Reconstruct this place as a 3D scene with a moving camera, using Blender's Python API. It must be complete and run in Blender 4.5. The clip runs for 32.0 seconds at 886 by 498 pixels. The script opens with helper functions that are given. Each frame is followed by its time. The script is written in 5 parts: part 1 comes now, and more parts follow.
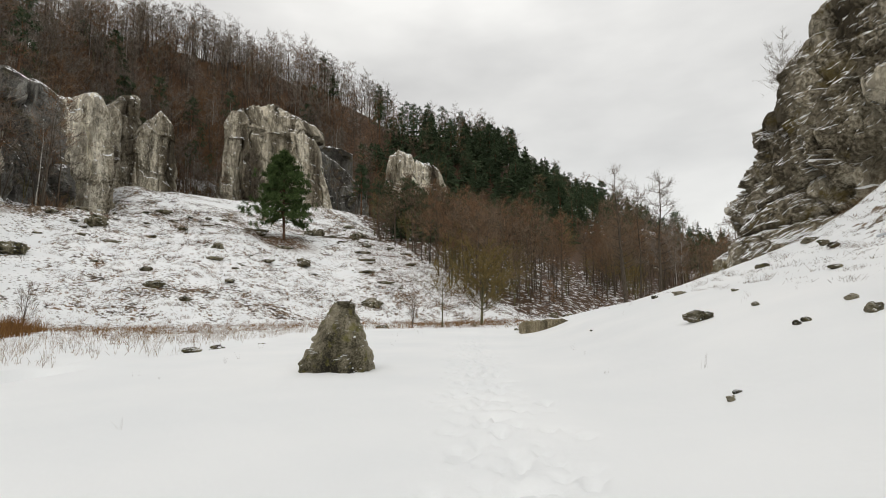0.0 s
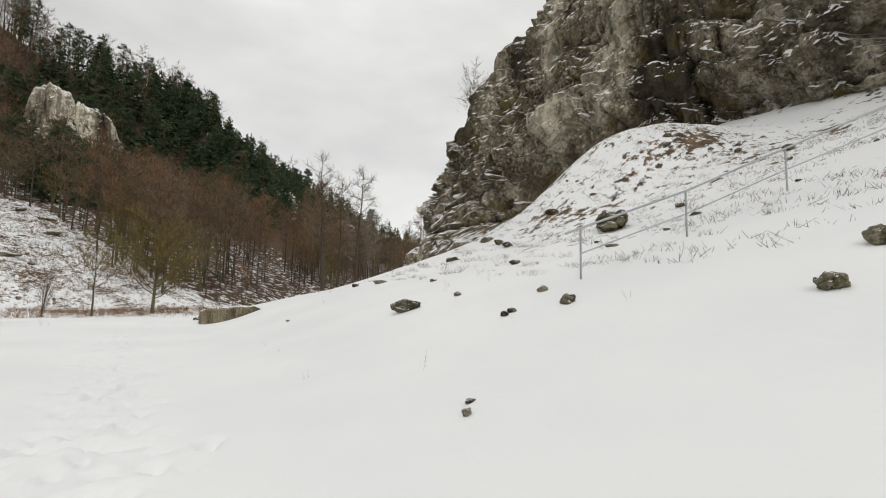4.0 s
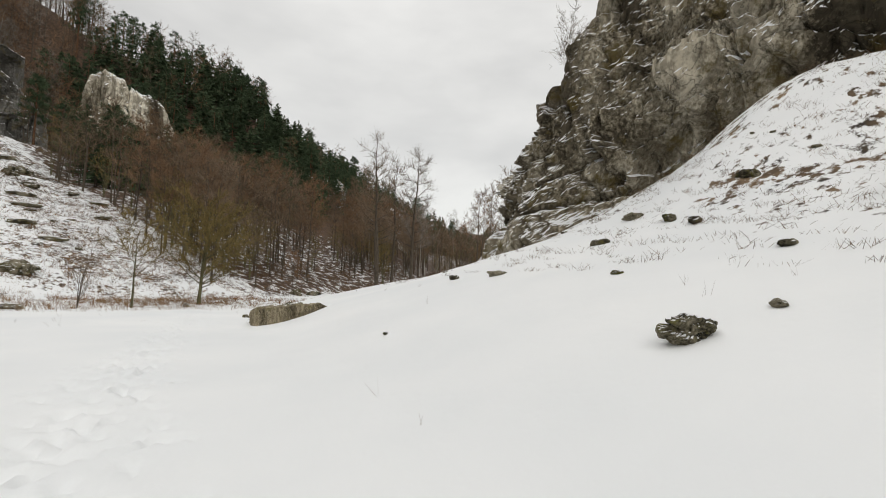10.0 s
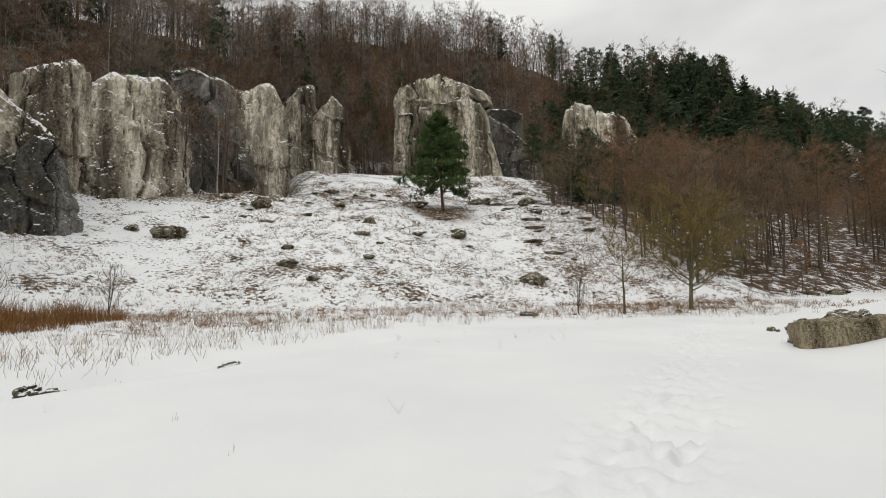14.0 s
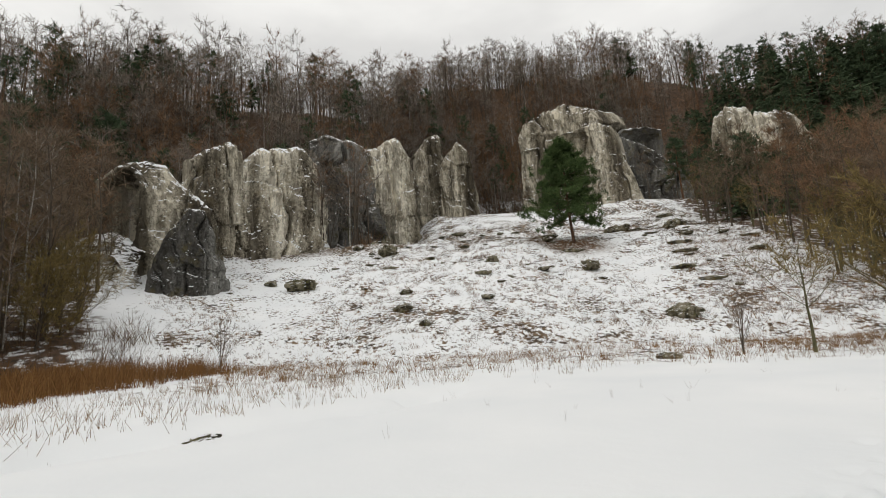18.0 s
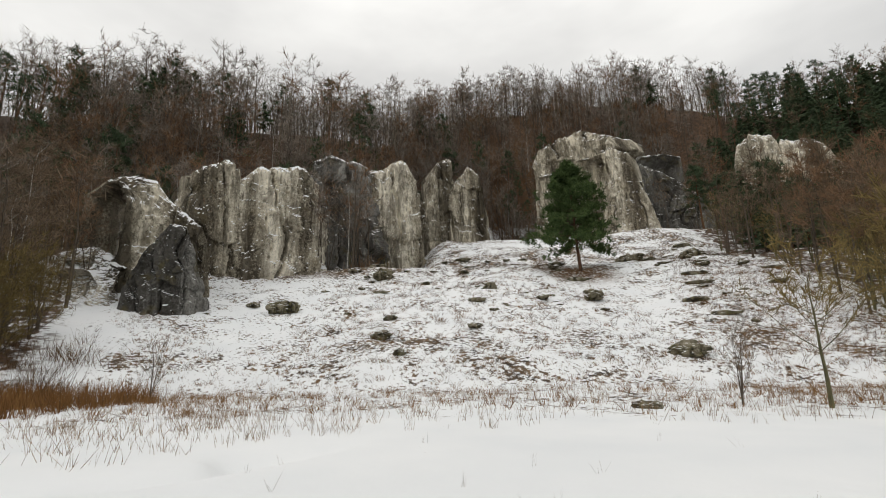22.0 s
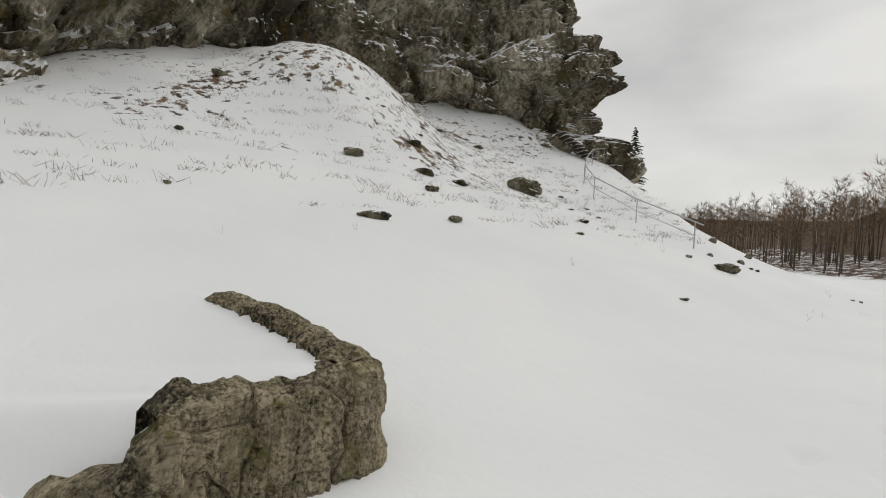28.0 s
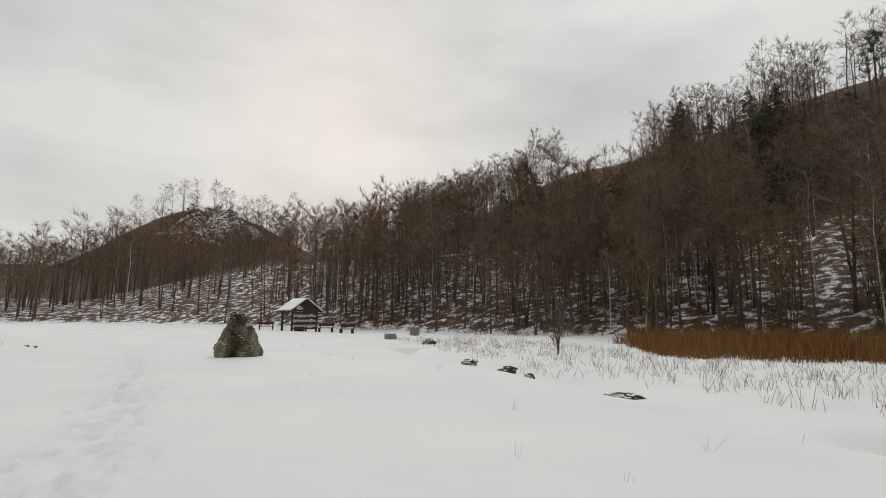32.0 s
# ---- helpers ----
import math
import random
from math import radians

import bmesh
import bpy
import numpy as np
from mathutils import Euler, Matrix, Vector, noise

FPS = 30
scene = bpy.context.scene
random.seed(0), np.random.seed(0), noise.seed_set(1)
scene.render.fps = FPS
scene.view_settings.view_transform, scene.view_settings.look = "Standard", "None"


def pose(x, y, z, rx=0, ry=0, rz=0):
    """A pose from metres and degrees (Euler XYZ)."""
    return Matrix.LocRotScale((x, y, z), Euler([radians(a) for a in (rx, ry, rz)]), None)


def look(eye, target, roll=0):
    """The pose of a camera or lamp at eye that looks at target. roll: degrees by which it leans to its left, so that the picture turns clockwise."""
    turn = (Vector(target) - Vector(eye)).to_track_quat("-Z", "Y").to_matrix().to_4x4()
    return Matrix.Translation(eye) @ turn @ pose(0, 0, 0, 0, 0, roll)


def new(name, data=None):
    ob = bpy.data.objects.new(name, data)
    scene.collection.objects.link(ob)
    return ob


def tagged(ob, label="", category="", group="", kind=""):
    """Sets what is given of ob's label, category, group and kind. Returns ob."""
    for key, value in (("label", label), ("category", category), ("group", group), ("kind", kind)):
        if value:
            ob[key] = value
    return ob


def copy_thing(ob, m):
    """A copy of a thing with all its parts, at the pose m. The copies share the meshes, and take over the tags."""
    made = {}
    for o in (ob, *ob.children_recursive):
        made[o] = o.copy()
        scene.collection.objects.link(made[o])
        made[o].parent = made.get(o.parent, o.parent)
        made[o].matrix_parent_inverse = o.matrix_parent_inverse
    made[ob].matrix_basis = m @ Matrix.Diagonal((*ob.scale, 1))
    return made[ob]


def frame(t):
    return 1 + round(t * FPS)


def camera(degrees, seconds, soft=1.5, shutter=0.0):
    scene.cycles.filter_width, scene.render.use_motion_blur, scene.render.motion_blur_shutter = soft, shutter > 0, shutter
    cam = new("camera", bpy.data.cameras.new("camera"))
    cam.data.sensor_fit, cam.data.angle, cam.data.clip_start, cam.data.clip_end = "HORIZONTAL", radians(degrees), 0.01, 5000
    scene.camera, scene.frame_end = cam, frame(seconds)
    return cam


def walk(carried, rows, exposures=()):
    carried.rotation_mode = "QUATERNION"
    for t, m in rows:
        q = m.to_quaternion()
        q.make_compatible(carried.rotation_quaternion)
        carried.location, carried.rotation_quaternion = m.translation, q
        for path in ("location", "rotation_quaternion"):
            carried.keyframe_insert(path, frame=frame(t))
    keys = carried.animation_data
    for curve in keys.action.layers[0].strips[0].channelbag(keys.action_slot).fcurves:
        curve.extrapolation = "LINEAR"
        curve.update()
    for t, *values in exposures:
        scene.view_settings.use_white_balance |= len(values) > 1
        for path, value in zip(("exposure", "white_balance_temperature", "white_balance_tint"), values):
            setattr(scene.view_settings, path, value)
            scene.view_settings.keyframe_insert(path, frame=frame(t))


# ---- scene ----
cam = camera(85.0, 32.0, soft=1.0)
# seconds, place, yaw, pitch, roll
PATH = [
    (0, 0.050, 0.000, 1.518, 6.07, 7.00, -0.21),
    (0.5, 0.058, 0.314, 1.496, 5.02, 6.80, -0.36),
    (1, 0.073, 0.650, 1.524, 1.19, 6.71, -0.67),
    (1.5, 0.067, 0.931, 1.491, -3.24, 6.39, -0.61),
    (2, 0.098, 1.291, 1.487, -8.26, 5.97, -0.23),
    (2.5, 0.227, 1.592, 1.543, -13.23, 5.78, 0.03),
    (3, 0.367, 1.910, 1.507, -18.92, 5.74, 0.31),
    (3.5, 0.426, 2.185, 1.511, -24.41, 5.85, 0.74),
    (4, 0.437, 2.630, 1.482, -28.62, 5.85, 1.03),
    (4.5, 0.445, 3.301, 1.519, -30.81, 5.49, 0.92),
    (6.5, 0.171, 5.735, 1.491, -35.09, 4.91, 1.81),
    (7, 0.291, 6.314, 1.536, -38.94, 5.05, 2.27),
    (7.5, 0.363, 6.787, 1.579, -40.59, 5.41, 2.40),
    (8, 0.490, 7.380, 1.576, -41.92, 6.01, 2.97),
    (8.5, 0.527, 7.942, 1.588, -41.01, 6.05, 3.02),
    (9, 0.586, 8.481, 1.629, -36.61, 5.92, 2.30),
    (9.5, 0.707, 9.051, 1.670, -31.41, 5.24, 1.85),
    (10, 0.619, 9.657, 1.663, -23.80, 4.57, 1.83),
    (10.5, 0.534, 10.188, 1.643, -16.44, 3.87, 1.93),
    (11, 0.395, 10.816, 1.693, -8.48, 3.75, 1.88),
    (11.5, 0.242, 11.367, 1.728, -2.76, 3.81, 1.68),
    (12, 0.186, 12.011, 1.739, 2.32, 4.20, 1.41),
    (12.5, 0.059, 12.569, 1.704, 8.36, 4.58, 0.84),
    (13, -0.076, 13.169, 1.708, 15.76, 5.03, 0.25),
    (13.5, -0.238, 13.656, 1.766, 22.69, 4.96, -0.65),
    (14, -0.376, 14.298, 1.739, 28.45, 4.30, -1.09),
    (14.5, -0.367, 14.839, 1.661, 30.88, 3.92, -1.61),
    (15, -0.370, 15.410, 1.609, 34.87, 4.61, -2.78),
    (15.5, -0.267, 16.077, 1.591, 38.41, 6.21, -3.32),
    (17.5, -0.553, 18.630, 1.571, 44.28, 9.38, -3.56),
    (18, -0.614, 19.240, 1.562, 45.37, 9.97, -3.66),
    (18.5, -0.622, 19.836, 1.577, 46.28, 10.52, -3.86),
    (19, -0.673, 20.497, 1.591, 47.25, 11.07, -3.98),
    (19.5, -0.639, 21.090, 1.565, 48.01, 11.59, -3.63),
    (20, -0.698, 21.662, 1.548, 49.15, 12.09, -3.23),
    (20.5, -0.734, 22.272, 1.518, 49.86, 12.38, -2.69),
    (21, -0.744, 22.901, 1.560, 50.06, 12.87, -2.26),
    (21.5, -0.728, 23.568, 1.611, 49.81, 13.27, -2.05),
    (22, -0.652, 24.201, 1.651, 47.98, 13.34, -1.65),
    (22.5, -0.712, 24.845, 1.618, 43.89, 12.88, -1.34),
    (23, -0.736, 25.522, 1.607, 37.82, 12.07, -1.56),
    (23.5, -0.766, 26.252, 1.604, 32.08, 11.11, -2.44),
    (24, -0.830, 26.958, 1.604, 24.78, 9.31, -3.11),
    (24.5, -0.746, 27.567, 1.614, 14.38, 6.75, -3.85),
    (25, -0.635, 28.196, 1.549, -1.54, 3.52, -4.33),
    (25.5, -0.417, 28.690, 1.453, -19.40, 0.72, -3.88),
    (26, -0.154, 29.065, 1.412, -41.20, -2.17, -2.57),
    (26.5, 0.050, 29.312, 1.388, -61.70, -3.28, -1.02),
    (28.5, -1.487, 31.103, 1.566, -149.84, 1.50, 3.98),
    (29, -1.677, 31.230, 1.594, -168.81, 3.66, 3.82),
    (29.5, -1.780, 31.252, 1.608, -186.59, 5.36, 3.78),
    (30, -1.830, 31.205, 1.582, -204.46, 6.91, 3.71),
    (30.5, -1.879, 31.188, 1.572, -217.36, 7.98, 3.60),
    (31, -1.939, 31.178, 1.585, -223.88, 8.13, 2.68),
    (31.5, -1.928, 31.175, 1.577, -222.47, 8.06, 1.96),
    (32, -1.831, 31.173, 1.588, -207.68, 8.13, 0.73),
]
walk(cam, [(t, pose(x, y, z, 90 + pitch, 0, yaw) @ pose(0, 0, 0, 0, 0, roll)) for t, x, y, z, yaw, pitch, roll in PATH],
     exposures=[(0, 0.0, 6670, 10), (26, 0.0, 6670, 10), (29, -0.30, 6670, 10), (32, -0.30, 6670, 10)])


# ---------------------------------------------------------------- light
def make_world():
    w = bpy.data.worlds.new("overcast")
    scene.world = w
    w.use_nodes = True
    nt = w.node_tree
    nt.nodes.clear()
    out = nt.nodes.new("ShaderNodeOutputWorld")
    bg = nt.nodes.new("ShaderNodeBackground")
    sky = nt.nodes.new("ShaderNodeTexSky")
    sky.sky_type, sky.sun_disc = "NISHITA", False
    sky.sun_elevation, sky.sun_rotation = radians(24), radians(195)
    scale = nt.nodes.new("ShaderNodeVectorMath")
    scale.operation = "SCALE"
    scale.inputs["Scale"].default_value = 0.10
    nt.links.new(sky.outputs[0], scale.inputs[0])
    co = nt.nodes.new("ShaderNodeTexCoord")
    mp = nt.nodes.new("ShaderNodeMapping")
    mp.inputs["Scale"].default_value = (1.0, 1.0, 2.6)
    n1 = nt.nodes.new("ShaderNodeTexNoise")
    n1.inputs["Scale"].default_value, n1.inputs["Detail"].default_value = 1.9, 5.0
    n1.inputs["Roughness"].default_value = 0.5
    nt.links.new(co.outputs["Generated"], mp.inputs["Vector"])
    nt.links.new(mp.outputs[0], n1.inputs["Vector"])
    ramp = nt.nodes.new("ShaderNodeValToRGB")
    ramp.color_ramp.elements[0].position, ramp.color_ramp.elements[0].color = 0.34, (0.65, 0.65, 0.64, 1)
    ramp.color_ramp.elements[1].position, ramp.color_ramp.elements[1].color = 0.62, (0.89, 0.89, 0.87, 1)
    nt.links.new(n1.outputs["Fac"], ramp.inputs[0])
    mix = nt.nodes.new("ShaderNodeMix")
    mix.data_type = "RGBA"
    mix.inputs["Factor"].default_value = 0.88
    nt.links.new(scale.outputs[0], mix.inputs["A"])
    nt.links.new(ramp.outputs[0], mix.inputs["B"])
    nt.links.new(mix.outputs["Result"], bg.inputs["Color"])
    # an overcast sky grows brighter towards the zenith
    sep = nt.nodes.new("ShaderNodeSeparateXYZ")
    nt.links.new(co.outputs["Generated"], sep.inputs[0])
    rise = nt.nodes.new("ShaderNodeMapRange")
    rise.interpolation_type = "SMOOTHSTEP"
    rise.inputs["From Min"].default_value, rise.inputs["From Max"].default_value = 0.30, 0.95
    rise.inputs["To Min"].default_value, rise.inputs["To Max"].default_value = 1.0, 1.5
    nt.links.new(sep.outputs["Z"], rise.inputs["Value"])
    nt.links.new(rise.outputs[0], bg.inputs["Strength"])
    nt.links.new(bg.outputs[0], out.inputs[0])


make_world()
sun = new("sun", bpy.data.lights.new("sun", "SUN"))
sun.data.energy, sun.data.angle, sun.data.color = 0.5, radians(40), (1.0, 0.97, 0.92)
sun.matrix_world = look((-30, -90, 60), (0, 0, 0))


# ---------------------------------------------------------------- noise
def lattice(ix, iy, iz, seed):
    h = (ix * 374761393 + iy * 668265263 + iz * 2147483647 + seed * 974634599) & 0xFFFFFFFF
    h = ((h ^ (h >> 13)) * 1274126177) & 0xFFFFFFFF
    h = ((h ^ (h >> 16)) * 2246822519) & 0xFFFFFFFF
    return ((h ^ (h >> 15)) & 0xFFFFFF) / 0xFFFFFF


def vnoise(p, seed=0):
    """Smooth value noise, -1 to 1, of points (n, 3)."""
    p = np.asarray(p, float)
    i = np.floor(p).astype(np.int64)
    f = p - i
    f = f * f * (3 - 2 * f)
    out = 0
    for dx in (0, 1):
        for dy in (0, 1):
            for dz in (0, 1):
                w = (f[..., 0] if dx else 1 - f[..., 0]) * (f[..., 1] if dy else 1 - f[..., 1]) * (f[..., 2] if dz else 1 - f[..., 2])
                out = out + w * lattice(i[..., 0] + dx, i[..., 1] + dy, i[..., 2] + dz, seed)
    return out * 2 - 1


def fbm(p, octaves=4, seed=0, gain=0.5):
    out, a = 0, 1.0
    for k in range(octaves):
        out = out + a * vnoise(p * 2.03 ** k, seed + k)
        a *= gain
    return out


def ridged(p, octaves=3, seed=0):
    out, a = 0, 1.0
    for k in range(octaves):
        out = out + a * (1 - 2 * np.abs(vnoise(p * 2.1 ** k, seed + k)))
        a *= 0.5
    return out


def cells(p, seed=0):
    """Distances to the nearest and second nearest cell point, and a value of the nearest cell."""
    i = np.floor(p).astype(np.int64)
    d1 = np.full(p.shape[:-1], 9.0)
    d2 = d1.copy()
    val = np.zeros(p.shape[:-1])
    for dx in (-1, 0, 1):
        for dy in (-1, 0, 1):
            for dz in (-1, 0, 1):
                c = i + np.array([dx, dy, dz])
                q = np.stack([c[..., k] + lattice(c[..., 0], c[..., 1], c[..., 2], seed + 11 * k) for k in range(3)], -1)
                d = np.sqrt(((p - q) ** 2).sum(-1))
                v = lattice(c[..., 0], c[..., 1], c[..., 2], seed + 77)
                near = d < d1
                d2 = np.where(near, d1, np.minimum(d2, d))
                val = np.where(near, v, val)
                d1 = np.where(near, d, d1)
    return d1, d2, val


def slabs(u, v, du, dv, seed, level=1.0):
    """Rectangular slabs set out by chance, -0.5 to 0.5, with narrow open joints."""
    row = np.floor(v / dv).astype(np.int64)
    shift = lattice(row, row * 0, row * 0 + 3, seed)
    uu = u / du + shift * 7
    col = np.floor(uu).astype(np.int64)
    val = lattice(col, row, row * 0, seed + 5) - 0.5
    fu, fv = uu - col, v / dv - row
    joint = np.minimum(fu, 1 - fu) * du
    if level:
        joint = np.minimum(joint, np.minimum(fv, 1 - fv) * dv * 1.5)
    return val - 0.45 * (1 - np.clip(joint / (0.10 + 0.05 * du), 0, 1)) + level * 0.5 * (fv - 0.5) * (lattice(col, row, row * 0 + 9, seed) - 0.2) + (1 - level) * 0.5 * (fu - 0.5) * (lattice(col, row, row * 0 + 9, seed) - 0.5)


def smooth(a, b, x):
    u = np.clip((x - a) / (b - a), 0, 1)
    return u * u * (3 - 2 * u)


# ---------------------------------------------------------------- lie of the land
FOOT = np.array([(120, -150), (45, -80), (-3, -50), (-27, -18), (-38, 12), (-34, 34), (-11, 59), (3, 67), (20, 86), (52, 112), (100, 160), (175, 240), (330, 340)], float)
HILL = np.array([10, 9, 28, 45, 53, 64, 84, 84, 68, 64, 50, 42, 38], float)
STEEP = np.array([(0, 42), (4.6, 45), (5.0, 47), (5.15, 62), (5.4, 88), (6, 99), (7, 97), (7.6, 84), (8.2, 60), (9, 48), (12, 42)], float)


def west(x, y):
    """Distance beyond the western valley foot (positive uphill) and the place along it, in corners."""
    best = np.full(np.shape(x), 1e9)
    sgn = np.zeros(np.shape(x))
    spans = []
    for k in range(len(FOOT) - 1):
        a, b = FOOT[k], FOOT[k + 1]
        e = b - a
        u = np.clip(((x - a[0]) * e[0] + (y - a[1]) * e[1]) / (e @ e), 0, 1)
        d = np.hypot(x - a[0] - u * e[0], y - a[1] - u * e[1])
        side = e[0] * (y - a[1]) - e[1] * (x - a[0])
        near = d < best
        best, sgn = np.where(near, d, best), np.where(near, np.where(side > 0, 1.0, -1.0), sgn)
        spans.append((d, k + u))
    # the place along it passes softly from stretch to stretch
    total = weight = 0
    for d, k in spans:
        w = np.exp(-(d - best) / (0.5 + 0.06 * best))
        total, weight = total + w * k, weight + w
    return best * sgn, total / weight


def east_foot(y):
    return 1.0 + 0.6 * np.maximum(0, y - 38) + 0.2 * np.maximum(0, 4 - y)


def height(x, y, fine=True):
    x, y = np.asarray(x, float), np.asarray(y, float)
    s, along = west(x, y)
    top = np.interp(along, range(len(HILL)), HILL)
    sp = np.maximum(s, 0)
    base = np.minimum(0.30 * np.minimum(sp, 44) + 0.0018 * np.minimum(sp, 44) ** 2, 18) * np.minimum(1, top / 30)
    base = base * smooth(-1, 6, sp)
    # the slope below the crags steepens into the wooded hillside
    brow = np.interp(along, STEEP[:, 0], STEEP[:, 1])
    zw = base + 12 * smooth(44, 78, s) * smooth(5.1, 5.5, along) * (1 - smooth(7.5, 8.5, along))
    zw = zw + np.maximum(0, top - 18) * smooth(0, 45, s - brow) + 6 * smooth(100, 300, s)
    dx = np.maximum(0, x - east_foot(y))
    near = 1 - smooth(44, 66, y)
    ze = 0.235 * np.minimum(dx, 27) + 0.0065 * np.minimum(dx, 27) ** 2 + (18 * near + 12 * (1 - near)) * smooth(25, 52, dx) * smooth(-30, 5, y)
    ze = ze * smooth(-62, -24, y) * (1 + 0.35 * (1 - smooth(-4, 12, y))) * (1 - 0.8 * smooth(-1, 15, -0.68 * (x - 8) - 0.73 * (y - 10.3))) * (1 - 0.22 * smooth(27, 35, y) * (1 - smooth(56, 76, y)))
    ze = ze * smooth(-0.5, 4, dx)
    # snow mound under the ledges, shallow valley floor, far summit
    ze = ze + 3.2 * np.exp(-(((x - 21.0) / 5.0) ** 2 + ((y - 20.5) / 4.5) ** 2))
    summit = 40 * np.exp(-(((x + 8) / 46) ** 2 + ((y + 190) / 36) ** 2))
    far = 26 * smooth(330, 520, np.hypot(x - 20, y - 60))
    z = np.maximum(zw, 0) + np.maximum(ze, 0) + summit + far
    p = np.stack([x, y, 0 * x], -1)
    rough = smooth(4, 30, s) + smooth(6, 20, dx)
    z = z + 0.10 * fbm(p * 0.11, 2, 5) + rough * (0.55 * fbm(p * 0.09, 3, 9) + 0.16 * fbm(p * 0.5, 2, 19))
    flat = np.exp(-((x - 0.3) / 9) ** 2) * smooth(-30, -8, y) * (1 - smooth(42, 58, y))
    z = z - flat * 0.10 * fbm(p * 0.11, 2, 5)
    # brook bed along the western edge of the meadow
    bx = -11.4 + 0.7 * np.sin(y * 0.3) - 0.022 * (y - 16) ** 2 * (y < 16)
    brook = np.exp(-((x - bx) / 0.8) ** 2) * smooth(-8, 0, y) * (1 - smooth(27, 33, y))
    # hollow at the cliff's foot, wooded spur up the valley
    z = z - 1.2 * np.exp(-((x - 17.5) / 5) ** 2 - ((y - 37.8) / 3.2) ** 2) + 9 * np.exp(-((x - 27) / 20) ** 2 - ((y - 164) / 16) ** 2)
    # low swell under the standing stone, dip before the far trees
    z = z + 0.10 * np.exp(-((x + 3.9) / 2.5) ** 2 - ((y - 11.5) / 2.5) ** 2) - 0.3 * smooth(36, 46, y) * (1 - smooth(70, 100, y)) * smooth(-18, -8, x) * (1 - smooth(4, 14, x))
    z = z - 0.45 * brook * smooth(-0.15, 0.25, vnoise(p * 0.45, 31))
    return z


def hz(x, y):
    return float(height(np.array([x], float), np.array([y], float))[0])


# ---------------------------------------------------------------- materials
def mat(name):
    m = bpy.data.materials.new(name)
    m.use_nodes = True
    nt = m.node_tree
    return m, nt, nt.nodes["Principled BSDF"]


def nd(nt, kind, **inputs):
    n = nt.nodes.new(kind)
    for k, v in inputs.items():
        n.inputs[k.replace("_", " ")].default_value = v
    return n


def ramp_of(nt, src, stops):
    r = nt.nodes.new("ShaderNodeValToRGB")
    el = r.color_ramp.elements
    while len(el) < len(stops):
        el.new(0.5)
    for e, (pos, col) in zip(el, stops):
        e.position = pos
        e.color = (*col, 1) if len(col) == 3 else (col[0],) * 3 + (1,)
    nt.links.new(src, r.inputs[0])
    return r.outputs[0]


def noise_of(nt, vec, scale, detail=4.0, rough=0.55):
    n = nd(nt, "ShaderNodeTexNoise", Scale=scale, Detail=detail, Roughness=rough)
    nt.links.new(vec, n.inputs["Vector"])
    return n.outputs["Fac"]


def math_of(nt, op, a, b=0.0, clamp=False):
    n = nt.nodes.new("ShaderNodeMath")
    n.operation, n.use_clamp = op, clamp
    for k, v in enumerate((a, b)):
        if isinstance(v, (int, float)):
            n.inputs[k].default_value = v
        else:
            nt.links.new(v, n.inputs[k])
    return n.outputs[0]


def mix_of(nt, fac, a, b):
    n = nt.nodes.new("ShaderNodeMix")
    n.data_type = "RGBA"
    for key, v in (("Factor", fac), ("A", a), ("B", b)):
        sock = n.inputs[key] if key == "Factor" else [i for i in n.inputs if i.name == key and i.type == "RGBA"][0]
        if isinstance(v, (int, float)):
            sock.default_value = v
        elif isinstance(v, tuple):
            sock.default_value = (*v, 1)
        else:
            nt.links.new(v, sock)
    return [o for o in n.outputs if o.type == "RGBA"][0]


def bump_of(nt, bsdf, src, strength, dist):
    b = nd(nt, "ShaderNodeBump", Strength=strength, Distance=dist)
    nt.links.new(src, b.inputs["Height"])
    nt.links.new(b.outputs[0], bsdf.inputs["Normal"])
    return b


def world_pos(nt, scale=(1, 1, 1)):
    g = nt.nodes.new("ShaderNodeNewGeometry")
    m = nt.nodes.new("ShaderNodeVectorMath")
    m.operation = "MULTIPLY"
    m.inputs[1].default_value = scale
    nt.links.new(g.outputs["Position"], m.inputs[0])
    return g, m.outputs[0]


SNOW = (0.84, 0.855, 0.87)


